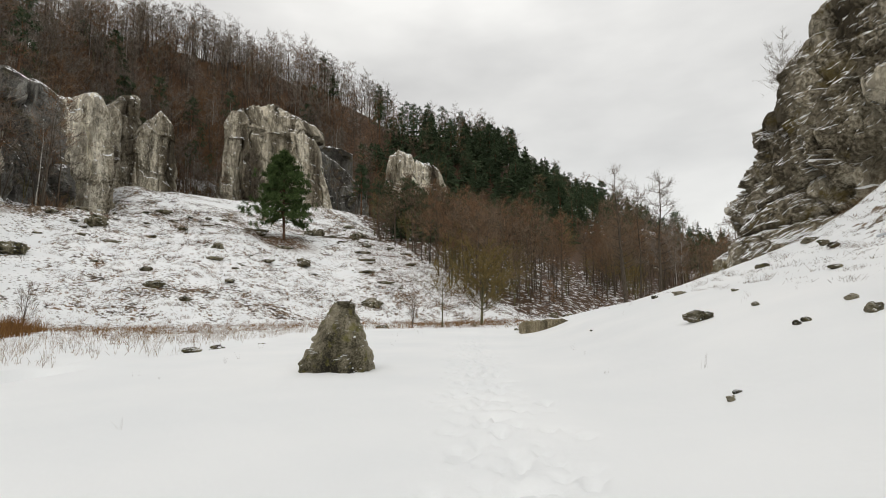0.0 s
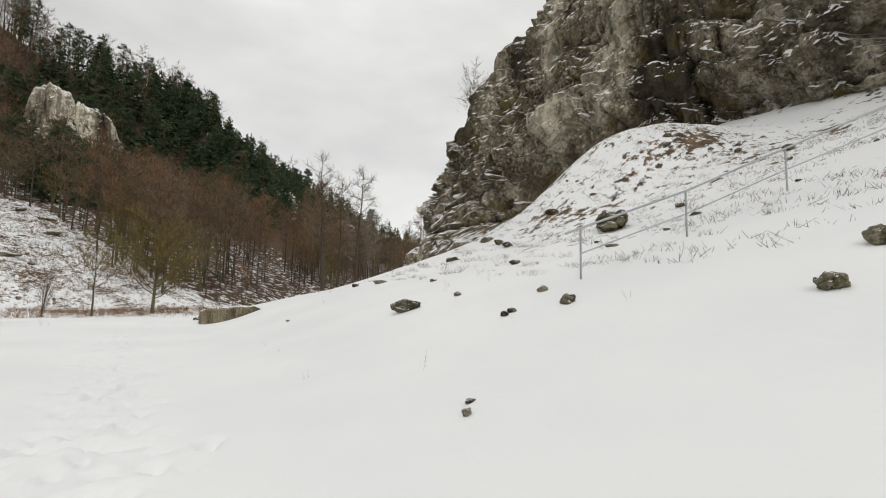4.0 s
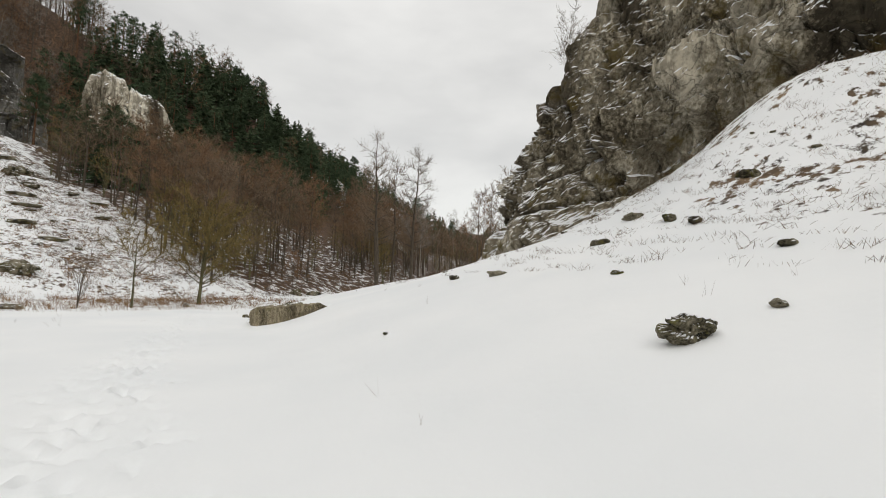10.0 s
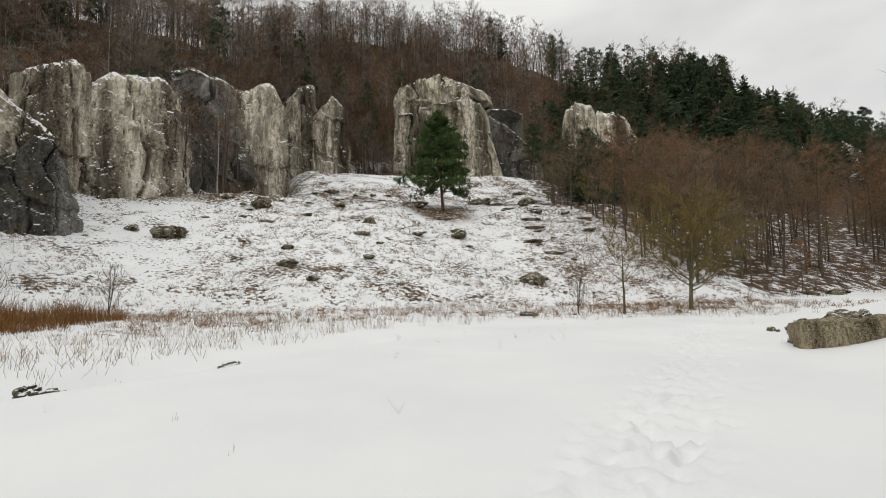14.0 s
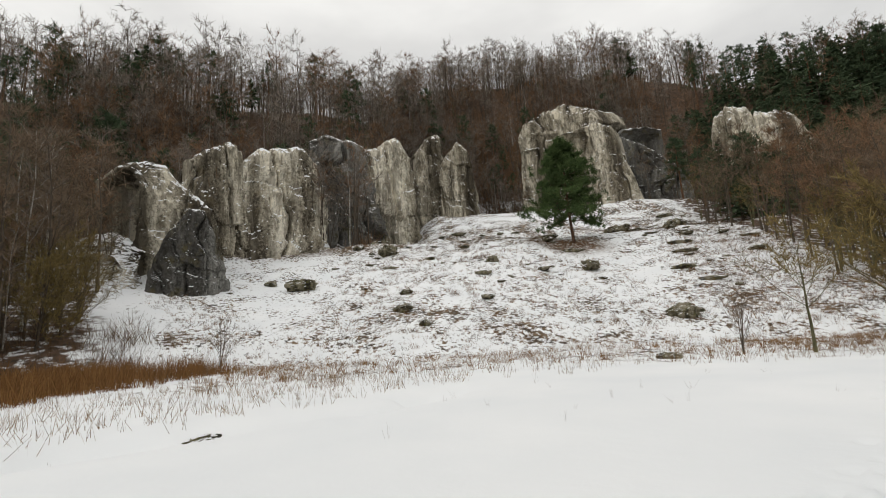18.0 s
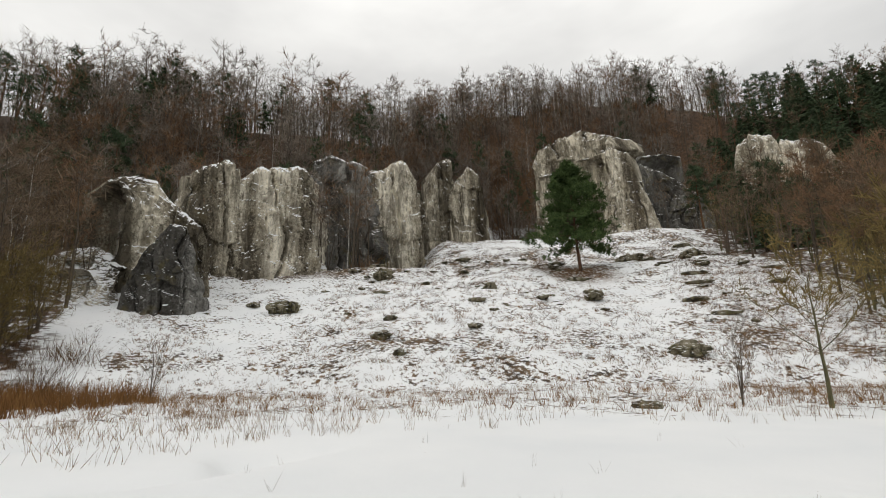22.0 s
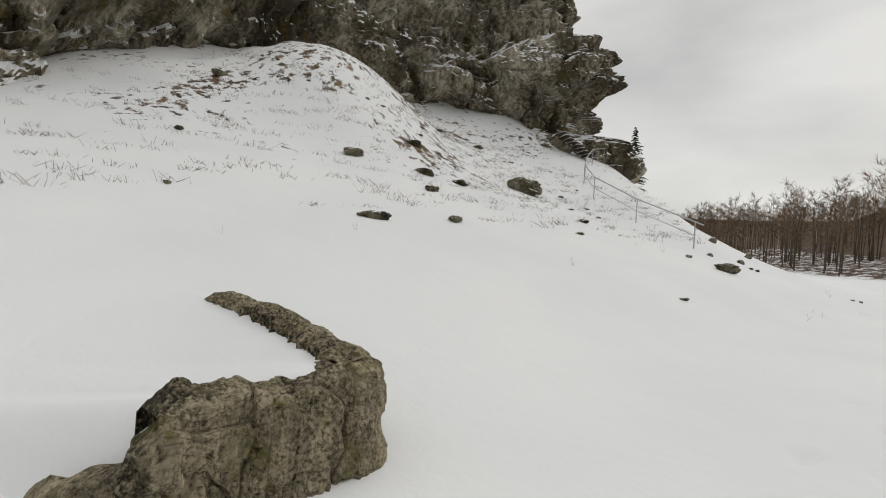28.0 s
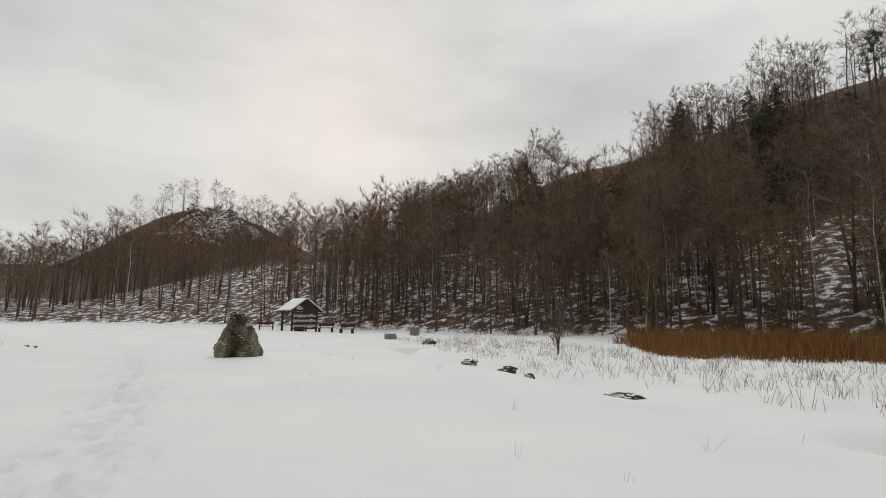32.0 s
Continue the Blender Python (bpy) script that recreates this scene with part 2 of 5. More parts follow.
def snow_ground():
    m, nt, b = mat("snow_ground")
    g, pos = world_pos(nt)
    at = nt.nodes.new("ShaderNodeAttribute")
    at.attribute_name = "cover"
    sep = nt.nodes.new("ShaderNodeSeparateColor")
    nt.links.new(at.outputs["Color"], sep.inputs[0])
    grass, earth, wood = sep.outputs[0], sep.outputs[1], sep.outputs[2]
    # stalks and turf showing through the thin snow of the slopes
    _, flat = world_pos(nt, (1, 1, 0.35))
    n1 = noise_of(nt, flat, 2.7, 5, 0.65)
    n2 = noise_of(nt, flat, 0.28, 3)
    mixn = math_of(nt, "ADD", math_of(nt, "MULTIPLY", n1, 0.62), math_of(nt, "MULTIPLY", n2, 0.38))
    show = math_of(nt, "ADD", mixn, math_of(nt, "MULTIPLY", grass, 0.13))
    mask = ramp_of(nt, show, [(0.600, (0, 0, 0)), (0.645, (1, 1, 1))])
    mask = math_of(nt, "MULTIPLY", mask, ramp_of(nt, grass, [(0.03, (0, 0, 0)), (0.12, (1, 1, 1))]))
    tone = ramp_of(nt, noise_of(nt, pos, 0.9, 3), [(0.36, (0.035, 0.028, 0.02)), (0.5, (0.11, 0.075, 0.045)), (0.66, (0.22, 0.15, 0.09))])
    nsnow = noise_of(nt, pos, 0.22, 3)
    snow = ramp_of(nt, nsnow, [(0.3, (0.80, 0.82, 0.835)), (0.7, (0.87, 0.88, 0.885))])
    col = mix_of(nt, mask, snow, tone)
    # woodland floor: leaf litter between patches of snow
    wn = math_of(nt, "ADD", math_of(nt, "MULTIPLY", noise_of(nt, pos, 0.9, 5, 0.65), 1.0), math_of(nt, "MULTIPLY", wood, 0.46))
    wm = math_of(nt, "MULTIPLY", ramp_of(nt, wn, [(0.62, (0, 0, 0)), (0.72, (1, 1, 1))]), ramp_of(nt, wood, [(0.1, (0, 0, 0)), (0.4, (1, 1, 1))]))
    litter = ramp_of(nt, noise_of(nt, pos, 1.7, 4), [(0.35, (0.045, 0.032, 0.022)), (0.6, (0.13, 0.078, 0.048))])
    col = mix_of(nt, wm, col, litter)
    em = math_of(nt, "MULTIPLY", earth, ramp_of(nt, noise_of(nt, pos, 2.6, 4), [(0.38, (0.2, 0.2, 0.2)), (0.5, (1, 1, 1))]))
    col = mix_of(nt, em, col, ramp_of(nt, noise_of(nt, pos, 3, 4), [(0.35, (0.05, 0.028, 0.012)), (0.65, (0.17, 0.085, 0.03))]))
    nt.links.new(col, b.inputs["Base Color"])
    b.inputs["Roughness"].default_value = 0.75
    b.inputs["Specular IOR Level"].default_value = 0.2
    h = math_of(nt, "ADD", math_of(nt, "MULTIPLY", noise_of(nt, pos, 3.2, 5), 0.6), math_of(nt, "MULTIPLY", noise_of(nt, pos, 26, 2), 0.06))
    bump_of(nt, b, h, 0.22, 0.12)
    return m


def limestone(name, light, mid, dark, moss, snow_from=0.62, streak=1.0, scale=1.0, cracks=0.6, mossy=0.6, grain=0.38):
    """Weathered limestone: broad pale and grey fields, vertical water streaks, fissures, moss, and snow on its ledges."""
    m, nt, b = mat(name)
    g, pos = world_pos(nt)
    _, tall = world_pos(nt, (1, 1, 0.14))
    broad = noise_of(nt, tall, 0.22 * scale, 4, 0.55)
    fine = noise_of(nt, pos, 3.4 * scale, 6, 0.7)
    n2 = noise_of(nt, tall, 0.95 * scale, 5, 0.62)
    field = math_of(nt, "ADD", math_of(nt, "MULTIPLY", broad, 1 - grain), math_of(nt, "MULTIPLY", fine, grain))
    col = ramp_of(nt, field, [(0.425, dark), (0.475, mid), (0.54, light), (0.60, tuple(min(1, 1.25 * c) for c in light))])
    stain = ramp_of(nt, n2, [(0.48, (0, 0, 0)), (0.56, (1, 1, 1))])
    col = mix_of(nt, math_of(nt, "MULTIPLY", stain, 0.8 * streak), col, tuple(0.5 * (p + q) for p, q in zip(mid, dark)))
    run = ramp_of(nt, noise_of(nt, tall, 2.6 * scale, 4, 0.6), [(0.56, (0, 0, 0)), (0.66, (1, 1, 1))])
    col = mix_of(nt, math_of(nt, "MULTIPLY", run, 0.55 * streak), col, dark)
    green = ramp_of(nt, noise_of(nt, pos, 0.5 * scale, 6, 0.66), [(0.54, (0, 0, 0)), (0.64, (1, 1, 1))])
    col = mix_of(nt, math_of(nt, "MULTIPLY", green, mossy), col, moss)
    vor = nd(nt, "ShaderNodeTexVoronoi", Scale=0.5 * scale)
    vor.feature = "DISTANCE_TO_EDGE"
    wob = nt.nodes.new("ShaderNodeVectorMath")
    wob.operation = "MULTIPLY_ADD"
    nz = nd(nt, "ShaderNodeTexNoise", Scale=0.8 * scale, Detail=4.0)
    _, half = world_pos(nt, (1, 1, 0.5))
    nt.links.new(pos, nz.inputs["Vector"])
    nt.links.new(nz.outputs["Color"], wob.inputs[0])
    wob.inputs[1].default_value = (2.2 / scale,) * 3
    nt.links.new(half, wob.inputs[2])
    nt.links.new(wob.outputs[0], vor.inputs["Vector"])
    crack = ramp_of(nt, vor.outputs["Distance"], [(0.0, (1, 1, 1)), (0.022, (0, 0, 0))])
    col = mix_of(nt, math_of(nt, "MULTIPLY", crack, cracks), col, tuple(0.5 * c for c in dark))
    # snow lying on the flatter faces
    sep = nt.nodes.new("ShaderNodeSeparateXYZ")
    nt.links.new(g.outputs["Normal"], sep.inputs[0])
    up = math_of(nt, "ADD", sep.outputs[2], math_of(nt, "MULTIPLY", math_of(nt, "SUBTRACT", noise_of(nt, pos, 0.9 * scale, 5, 0.65), 0.5), 0.55))
    sm = ramp_of(nt, up, [(snow_from, (0, 0, 0)), (snow_from + 0.04, (1, 1, 1))])
    col = mix_of(nt, sm, col, SNOW)
    nt.links.new(col, b.inputs["Base Color"])
    b.inputs["Roughness"].default_value = 0.9
    b.inputs["Specular IOR Level"].default_value = 0.2
    h = math_of(nt, "SUBTRACT", math_of(nt, "ADD", fine, math_of(nt, "MULTIPLY", noise_of(nt, pos, 11 * scale, 5), 0.3)), math_of(nt, "MULTIPLY", crack, 0.7))
    bump_of(nt, b, h, 0.7, 0.25 / scale)
    return m


def plain(name, stops, scale=4.0, rough=0.8, stretch=(1, 1, 1), bump=0.3, dist=0.02, metal=0.0):
    m, nt, b = mat(name)
    _, pos = world_pos(nt, stretch)
    n = noise_of(nt, pos, scale, 5, 0.6)
    inf = nt.nodes.new("ShaderNodeObjectInfo")
    src = math_of(nt, "ADD", n, math_of(nt, "MULTIPLY", math_of(nt, "SUBTRACT", inf.outputs["Random"], 0.5), 0.16))
    nt.links.new(ramp_of(nt, src, stops), b.inputs["Base Color"])
    b.inputs["Roughness"].default_value, b.inputs["Metallic"].default_value = rough, metal
    b.inputs["Specular IOR Level"].default_value = 0.25
    bump_of(nt, b, n, bump, dist)
    return m


def leafy(name, cols, scale=0.35, rough=0.8):
    """Twigs, needles or blades: varied from piece to piece."""
    m, nt, b = mat(name)
    g, pos = world_pos(nt)
    isl = math_of(nt, "MULTIPLY", g.outputs["Random Per Island"], 0.55)
    src = math_of(nt, "ADD", isl, math_of(nt, "MULTIPLY", noise_of(nt, pos, scale, 3), 0.45))
    k = len(cols)
    nt.links.new(ramp_of(nt, src, [(0.15 + 0.7 * i / (k - 1), c) for i, c in enumerate(cols)]), b.inputs["Base Color"])
    b.inputs["Roughness"].default_value = rough
    b.inputs["Specular IOR Level"].default_value = 0.1
    return m


M_GROUND = snow_ground()
M_CRAG = limestone("crag_limestone", (0.56, 0.515, 0.415), (0.23, 0.202, 0.15), (0.06, 0.05, 0.036), (0.12, 0.095, 0.05), 0.61, 0.75, 1.0, 0.55, 0.5, 0.28)
M_CRAG_PALE = limestone("pale_limestone", (0.66, 0.615, 0.51), (0.33, 0.295, 0.225), (0.075, 0.062, 0.045), (0.16, 0.125, 0.065), 0.61, 0.75, 0.9, 0.5, 0.4, 0.28)
M_CRAG_SNOWY = limestone("snowy_limestone", (0.50, 0.46, 0.38), (0.21, 0.185, 0.14), (0.055, 0.047, 0.035), (0.11, 0.09, 0.05), 0.46, 0.4, 1.0, 0.55, 0.5)
M_CRAG_DARK = limestone("dark_limestone", (0.24, 0.235, 0.215), (0.13, 0.125, 0.115), (0.06, 0.056, 0.048), (0.13, 0.11, 0.05), 0.7, 0.7, 1.0, 0.3, 0.6)
M_CLIFF = limestone("cliff_limestone", (0.50, 0.455, 0.36), (0.22, 0.19, 0.135), (0.06, 0.05, 0.034), (0.115, 0.088, 0.03), 0.44, 0.7, 1.2, 0.6, 0.85)
M_ROCK = limestone("mossy_rock", (0.25, 0.225, 0.165), (0.105, 0.093, 0.058), (0.026, 0.024, 0.017), (0.14, 0.13, 0.03), 0.84, 0.3, 7.0, 0.5, 0.65)
M_NEAR = limestone("lichened_rock", (0.36, 0.31, 0.215), (0.15, 0.125, 0.08), (0.022, 0.02, 0.015), (0.12, 0.11, 0.026), 1.06, 0.5, 10.0, 0.5, 0.6, 0.55)
M_BARK = plain("dark_bark", [(0.3, (0.032, 0.026, 0.020)), (0.6, (0.109, 0.087, 0.065))], 3, 0.9, (3, 3, 0.6))
M_BARK_MOSS = plain("mossy_bark", [(0.3, (0.039, 0.036, 0.021)), (0.6, (0.156, 0.143, 0.072))], 3, 0.9, (3, 3, 0.6))
M_BIRCH = plain("birch_bark", [(0.32, (0.05, 0.045, 0.04)), (0.42, (0.42, 0.40, 0.36)), (0.7, (0.62, 0.60, 0.55))], 3, 0.8, (1, 1, 4))
M_PINEBARK = plain("pine_bark", [(0.3, (0.05, 0.03, 0.02)), (0.65, (0.17, 0.09, 0.05))], 3, 0.9, (2, 2, 0.6))
M_TWIG = leafy("brown_twigs", [(0.070, 0.052, 0.037), (0.166, 0.122, 0.083), (0.275, 0.198, 0.134)])
M_TWIG_RED = leafy("red_brown_twigs", [(0.085, 0.055, 0.035), (0.195, 0.120, 0.072), (0.312, 0.189, 0.108)])
M_TWIG_GREY = leafy("grey_twigs", [(0.088, 0.075, 0.062), (0.206, 0.173, 0.144), (0.338, 0.288, 0.237)])
M_TWIG_OLIVE = leafy("olive_twigs", [(0.072, 0.055, 0.023), (0.176, 0.130, 0.052), (0.286, 0.215, 0.085)])
M_NEEDLE = leafy("dark_needles", [(0.029, 0.044, 0.026), (0.065, 0.094, 0.052), (0.117, 0.156, 0.085)])
M_PINE = leafy("pine_needles", [(0.026, 0.046, 0.017), (0.066, 0.102, 0.036), (0.120, 0.168, 0.060)])
M_GRASS = leafy("dry_grass", [(0.10, 0.06, 0.03), (0.24, 0.155, 0.085), (0.38, 0.27, 0.16)], 0.15)
M_REED = leafy("russet_reed", [(0.09, 0.042, 0.015), (0.20, 0.10, 0.035), (0.32, 0.18, 0.07)], 0.2)
M_SCRUB = leafy("dark_scrub", [(0.036, 0.026, 0.017), (0.108, 0.066, 0.036), (0.192, 0.120, 0.060)], 0.2)
M_STEEL = plain("galvanised_steel", [(0.3, (0.36, 0.38, 0.40)), (0.7, (0.52, 0.54, 0.56))], 8, 0.45, metal=0.7, bump=0.1)
M_TIMBER = plain("old_timber", [(0.3, (0.025, 0.018, 0.013)), (0.7, (0.09, 0.065, 0.045))], 4, 0.85, (1, 1, 6))
M_PALE = plain("pale_boards", [(0.3, (0.35, 0.33, 0.29)), (0.7, (0.5, 0.47, 0.42))], 4, 0.8)
M_SNOW = plain("lying_snow", [(0.3, (0.80, 0.82, 0.835)), (0.7, (0.87, 0.88, 0.885))], 2, 0.75, bump=0.15, dist=0.05)
M_GREEN = plain("green_paint", [(0.3, (0.02, 0.10, 0.05)), (0.7, (0.035, 0.15, 0.075))], 4, 0.5)
M_CONCRETE = plain("grey_concrete", [(0.3, (0.16, 0.155, 0.14)), (0.7, (0.26, 0.25, 0.23))], 6, 0.9)


# ---------------------------------------------------------------- mesh helpers
def mesh_of(name, verts, faces, material, flat=True):
    me = bpy.data.meshes.new(name)
    verts = np.asarray(verts, np.float32).reshape(-1, 3)
    if isinstance(faces, np.ndarray):
        k = faces.shape[1]
        me.vertices.add(len(verts))
        me.vertices.foreach_set("co", verts.ravel())
        me.loops.add(faces.size)
        me.loops.foreach_set("vertex_index", faces.ravel().astype(np.int32))
        me.polygons.add(len(faces))
        me.polygons.foreach_set("loop_start", np.arange(0, faces.size, k, dtype=np.int32))
        me.polygons.foreach_set("loop_total", np.full(len(faces), k, np.int32))
        me.update(calc_edges=True)
    else:
        me.from_pydata(verts.tolist(), [], faces)
    me.materials.append(material)
    me.polygons.foreach_set("use_smooth", np.full(len(me.polygons), not flat))
    return me


def part(name, me, parent, label=""):
    ob = new(name, me)
    ob.parent = parent
    if label:
        ob["label"] = label
    return ob


def bm_part(name, bm, material, parent, label=""):
    me = bpy.data.meshes.new(name)
    bm.to_mesh(me)
    bm.free()
    me.materials.append(material)
    return part(name, me, parent, label)


def box_bm(size, at=(0, 0, 0), turn=None, bevel=0.0):
    bm = bmesh.new()
    m = Matrix.Translation(at) @ (turn or Matrix()) @ Matrix.Diagonal((*size, 1))
    bmesh.ops.create_cube(bm, size=1, matrix=m)
    if bevel:
        bmesh.ops.bevel(bm, geom=bm.edges[:], offset=bevel, segments=2, affect="EDGES")
    return bm


def grid_faces(nu, nv, wrap=False):
    u = np.arange(nu if wrap else nu - 1)
    v = np.arange(nv - 1)
    U, V = np.meshgrid(u, v, indexing="ij")
    a = U * nv + V
    b = ((U + 1) % nu) * nv + V
    return np.stack([a, b, b + 1, a + 1], -1).reshape(-1, 4)


class Tubes:
    """Collects tapered limbs and ribbons of twigs into two meshes."""

    def __init__(self):
        self.v, self.f, self.n = [], [], 0
        self.rv, self.rf, self.rn = [], [], 0

    def limb(self, pts, radii, sides=6):
        pts = np.asarray(pts, float)
        k = len(pts)
        d = np.gradient(pts, axis=0)
        d /= np.linalg.norm(d, axis=1)[:, None] + 1e-9
        ref = np.array([0.31, 0.95, 0.1])
        a = np.cross(d, ref)
        a /= np.linalg.norm(a, axis=1)[:, None] + 1e-9
        b = np.cross(d, a)
        ang = np.arange(sides) * 2 * math.pi / sides
        ring = pts[:, None] + np.asarray(radii)[:, None, None] * (np.cos(ang)[None, :, None] * a[:, None] + np.sin(ang)[None, :, None] * b[:, None])
        f = grid_faces(sides, k, True)
        self.v.append(ring.transpose(1, 0, 2).reshape(-1, 3))
        self.f.append(f[:, ::-1] + self.n)
        self.n += k * sides

    def ribbons(self, a, b, w):
        """Many straight twigs at once: narrow tapering blades from a to b."""
        a, b = np.asarray(a, float), np.asarray(b, float)
        d = b - a
        side = np.cross(d, np.random.normal(size=a.shape))
        side /= np.linalg.norm(side, axis=1)[:, None] + 1e-9
        w = np.broadcast_to(w, (len(a),))[:, None]
        q = np.stack([a - side * w, a + side * w, b + side * w * 0.35, b - side * w * 0.35], 1)
        self.rv.append(q.reshape(-1, 3))
        self.rf.append(np.arange(4 * len(a)).reshape(-1, 4) + self.rn)
        self.rn += 4 * len(a)

    def limb_mesh(self, name, m):
        return mesh_of(name, np.concatenate(self.v), np.concatenate(self.f), m, flat=False)

    def twig_mesh(self, name, m):
        return mesh_of(name, np.concatenate(self.rv), np.concatenate(self.rf), m)


# ---------------------------------------------------------------- ground
def steps(stops):
    """Grid lines from (start, stop, spacing) stretches."""
    out = []
    for a, b, d in stops:
        out.append(np.arange(a, b, d))
    return np.unique(np.round(np.concatenate(out), 3))


def trail_x(y):
    return 0.05 - 0.035 * y + 0.30 * np.sin(y * 0.21 + 0.8)


def make_ground():
    xs = steps([(-2600, -700, 380), (-700, -160, 12), (-160, -90, 2.6), (-90, -16, 0.95), (-16, -2.4, 0.3), (-2.4, 1.8, 0.085), (1.8, 14, 0.3), (14, 40, 0.7), (40, 200, 4), (200, 700, 14), (700, 2700, 400)])
    ys = steps([(-2600, -700, 380), (-700, -260, 14), (-260, -40, 4), (-40, 2, 0.9), (2, 42, 0.10), (42, 72, 0.6), (72, 165, 1.3), (165, 420, 6), (420, 800, 20), (800, 2700, 380)])
    X, Y = np.meshgrid(xs, ys, indexing="ij")
    x, y = X.ravel(), Y.ravel()
    z = height(x, y)
    # trodden footprints
    rng = np.random.RandomState(4)
    near = np.where((np.abs(x) < 3.2) & (y > 1) & (y < 46))[0]
    nx, ny = x[near], y[near]
    dent = np.zeros(len(near))
    for k in range(1150):
        py = 2.2 + 43 * rng.rand() ** 0.9
        px = trail_x(py) + rng.normal() * 0.40
        w = (np.abs(nx - px) < 0.3) & (np.abs(ny - py) < 0.4)
        if w.any():
            a = rng.normal() * 0.35
            dx, dy = nx[w] - px, ny[w] - py
            u, v = dx * math.cos(a) + dy * math.sin(a), -dx * math.sin(a) + dy * math.cos(a)
            r = (u / 0.085) ** 2 + (v / 0.16) ** 2
            dent[w] -= (0.035 + 0.045 * rng.rand()) * np.exp(-r * r) - 0.012 * np.exp(-(np.sqrt(r) - 1.5) ** 2 * 5)
    z[near] += dent
    s, along = west(x, y)
    dx = x - east_foot(y)
    brow = np.interp(along, STEEP[:, 0], STEEP[:, 1])
    meadow = smooth(4.62, 4.85, along) * (1 - smooth(7.05, 7.3, along))
    k = np.clip(((x + 60) * -0.92 + (y - 104) * 0.39) / 27, 0, 1)
    gully = 1.1 * np.exp(-(np.hypot(x + 60 + 24.8 * k, y - 104 - 10.5 * k) / (5.5 - 2 * k)) ** 4)
    gully = np.minimum(1, gully)
    grass = meadow * smooth(-18, -9, s) * (0.42 + 0.22 * np.exp(-((s - 9) / 8) ** 2) + 0.42 * smooth(28, 44, s)) * (1 - 0.4 * gully) * (1 - smooth(58, 64, s - np.maximum(0, brow - 46)))
    grass += 0.55 * np.exp(-((x - 18.5) / 5) ** 2 - ((y - 17) / 6) ** 2) + 0.25 * smooth(9, 18, dx) * smooth(-14, 0, y) * (1 - smooth(60, 80, y))
    grass += 0.30 * smooth(3, 9, dx) * smooth(38, 46, y) * (1 - smooth(60, 80, y))
    wood = np.maximum(1 - smooth(4.45, 4.75, along), smooth(7.05, 7.3, along)) * smooth(-1, 4, s) * 0.5 + smooth(-4, 4, s - brow) * (1 - meadow * (1 - smooth(10, 16, s - brow))) * (1 - gully)
    wood += np.exp(-((x - 27) / 24) ** 2 - ((y - 160) / 20) ** 2)
    wood += smooth(10, 25, dx) * smooth(72, 90, y) + smooth(30, 38, dx)
    pine = np.exp(-(((x + 38.3) / 5.4) ** 2 + ((y - 84.0) / 4.0) ** 2) ** 2)
    ledge = 0.8 * smooth(-10, -3, s - brow) * meadow * smooth(0.1, 0.5, vnoise(np.stack([x * 0.22, y * 0.22, 0 * x], -1), 3))
    earth = np.clip(pine * 1.3 + ledge * (1 - gully), 0, 1)
    me = mesh_of("ground", np.stack([x, y, z], -1), grid_faces(len(xs), len(ys)), M_GROUND, flat=False)
    at = me.color_attributes.new("cover", "FLOAT_COLOR", "POINT")
    at.data.foreach_set("color", np.stack([np.clip(grass, 0, 1), earth, np.clip(wood, 0, 1), np.ones_like(x)], -1).astype(np.float32).ravel())
    tagged(new("ground", me), "snow-covered valley floor and slopes with dry turf showing through", "ground", kind="structure")


make_ground()


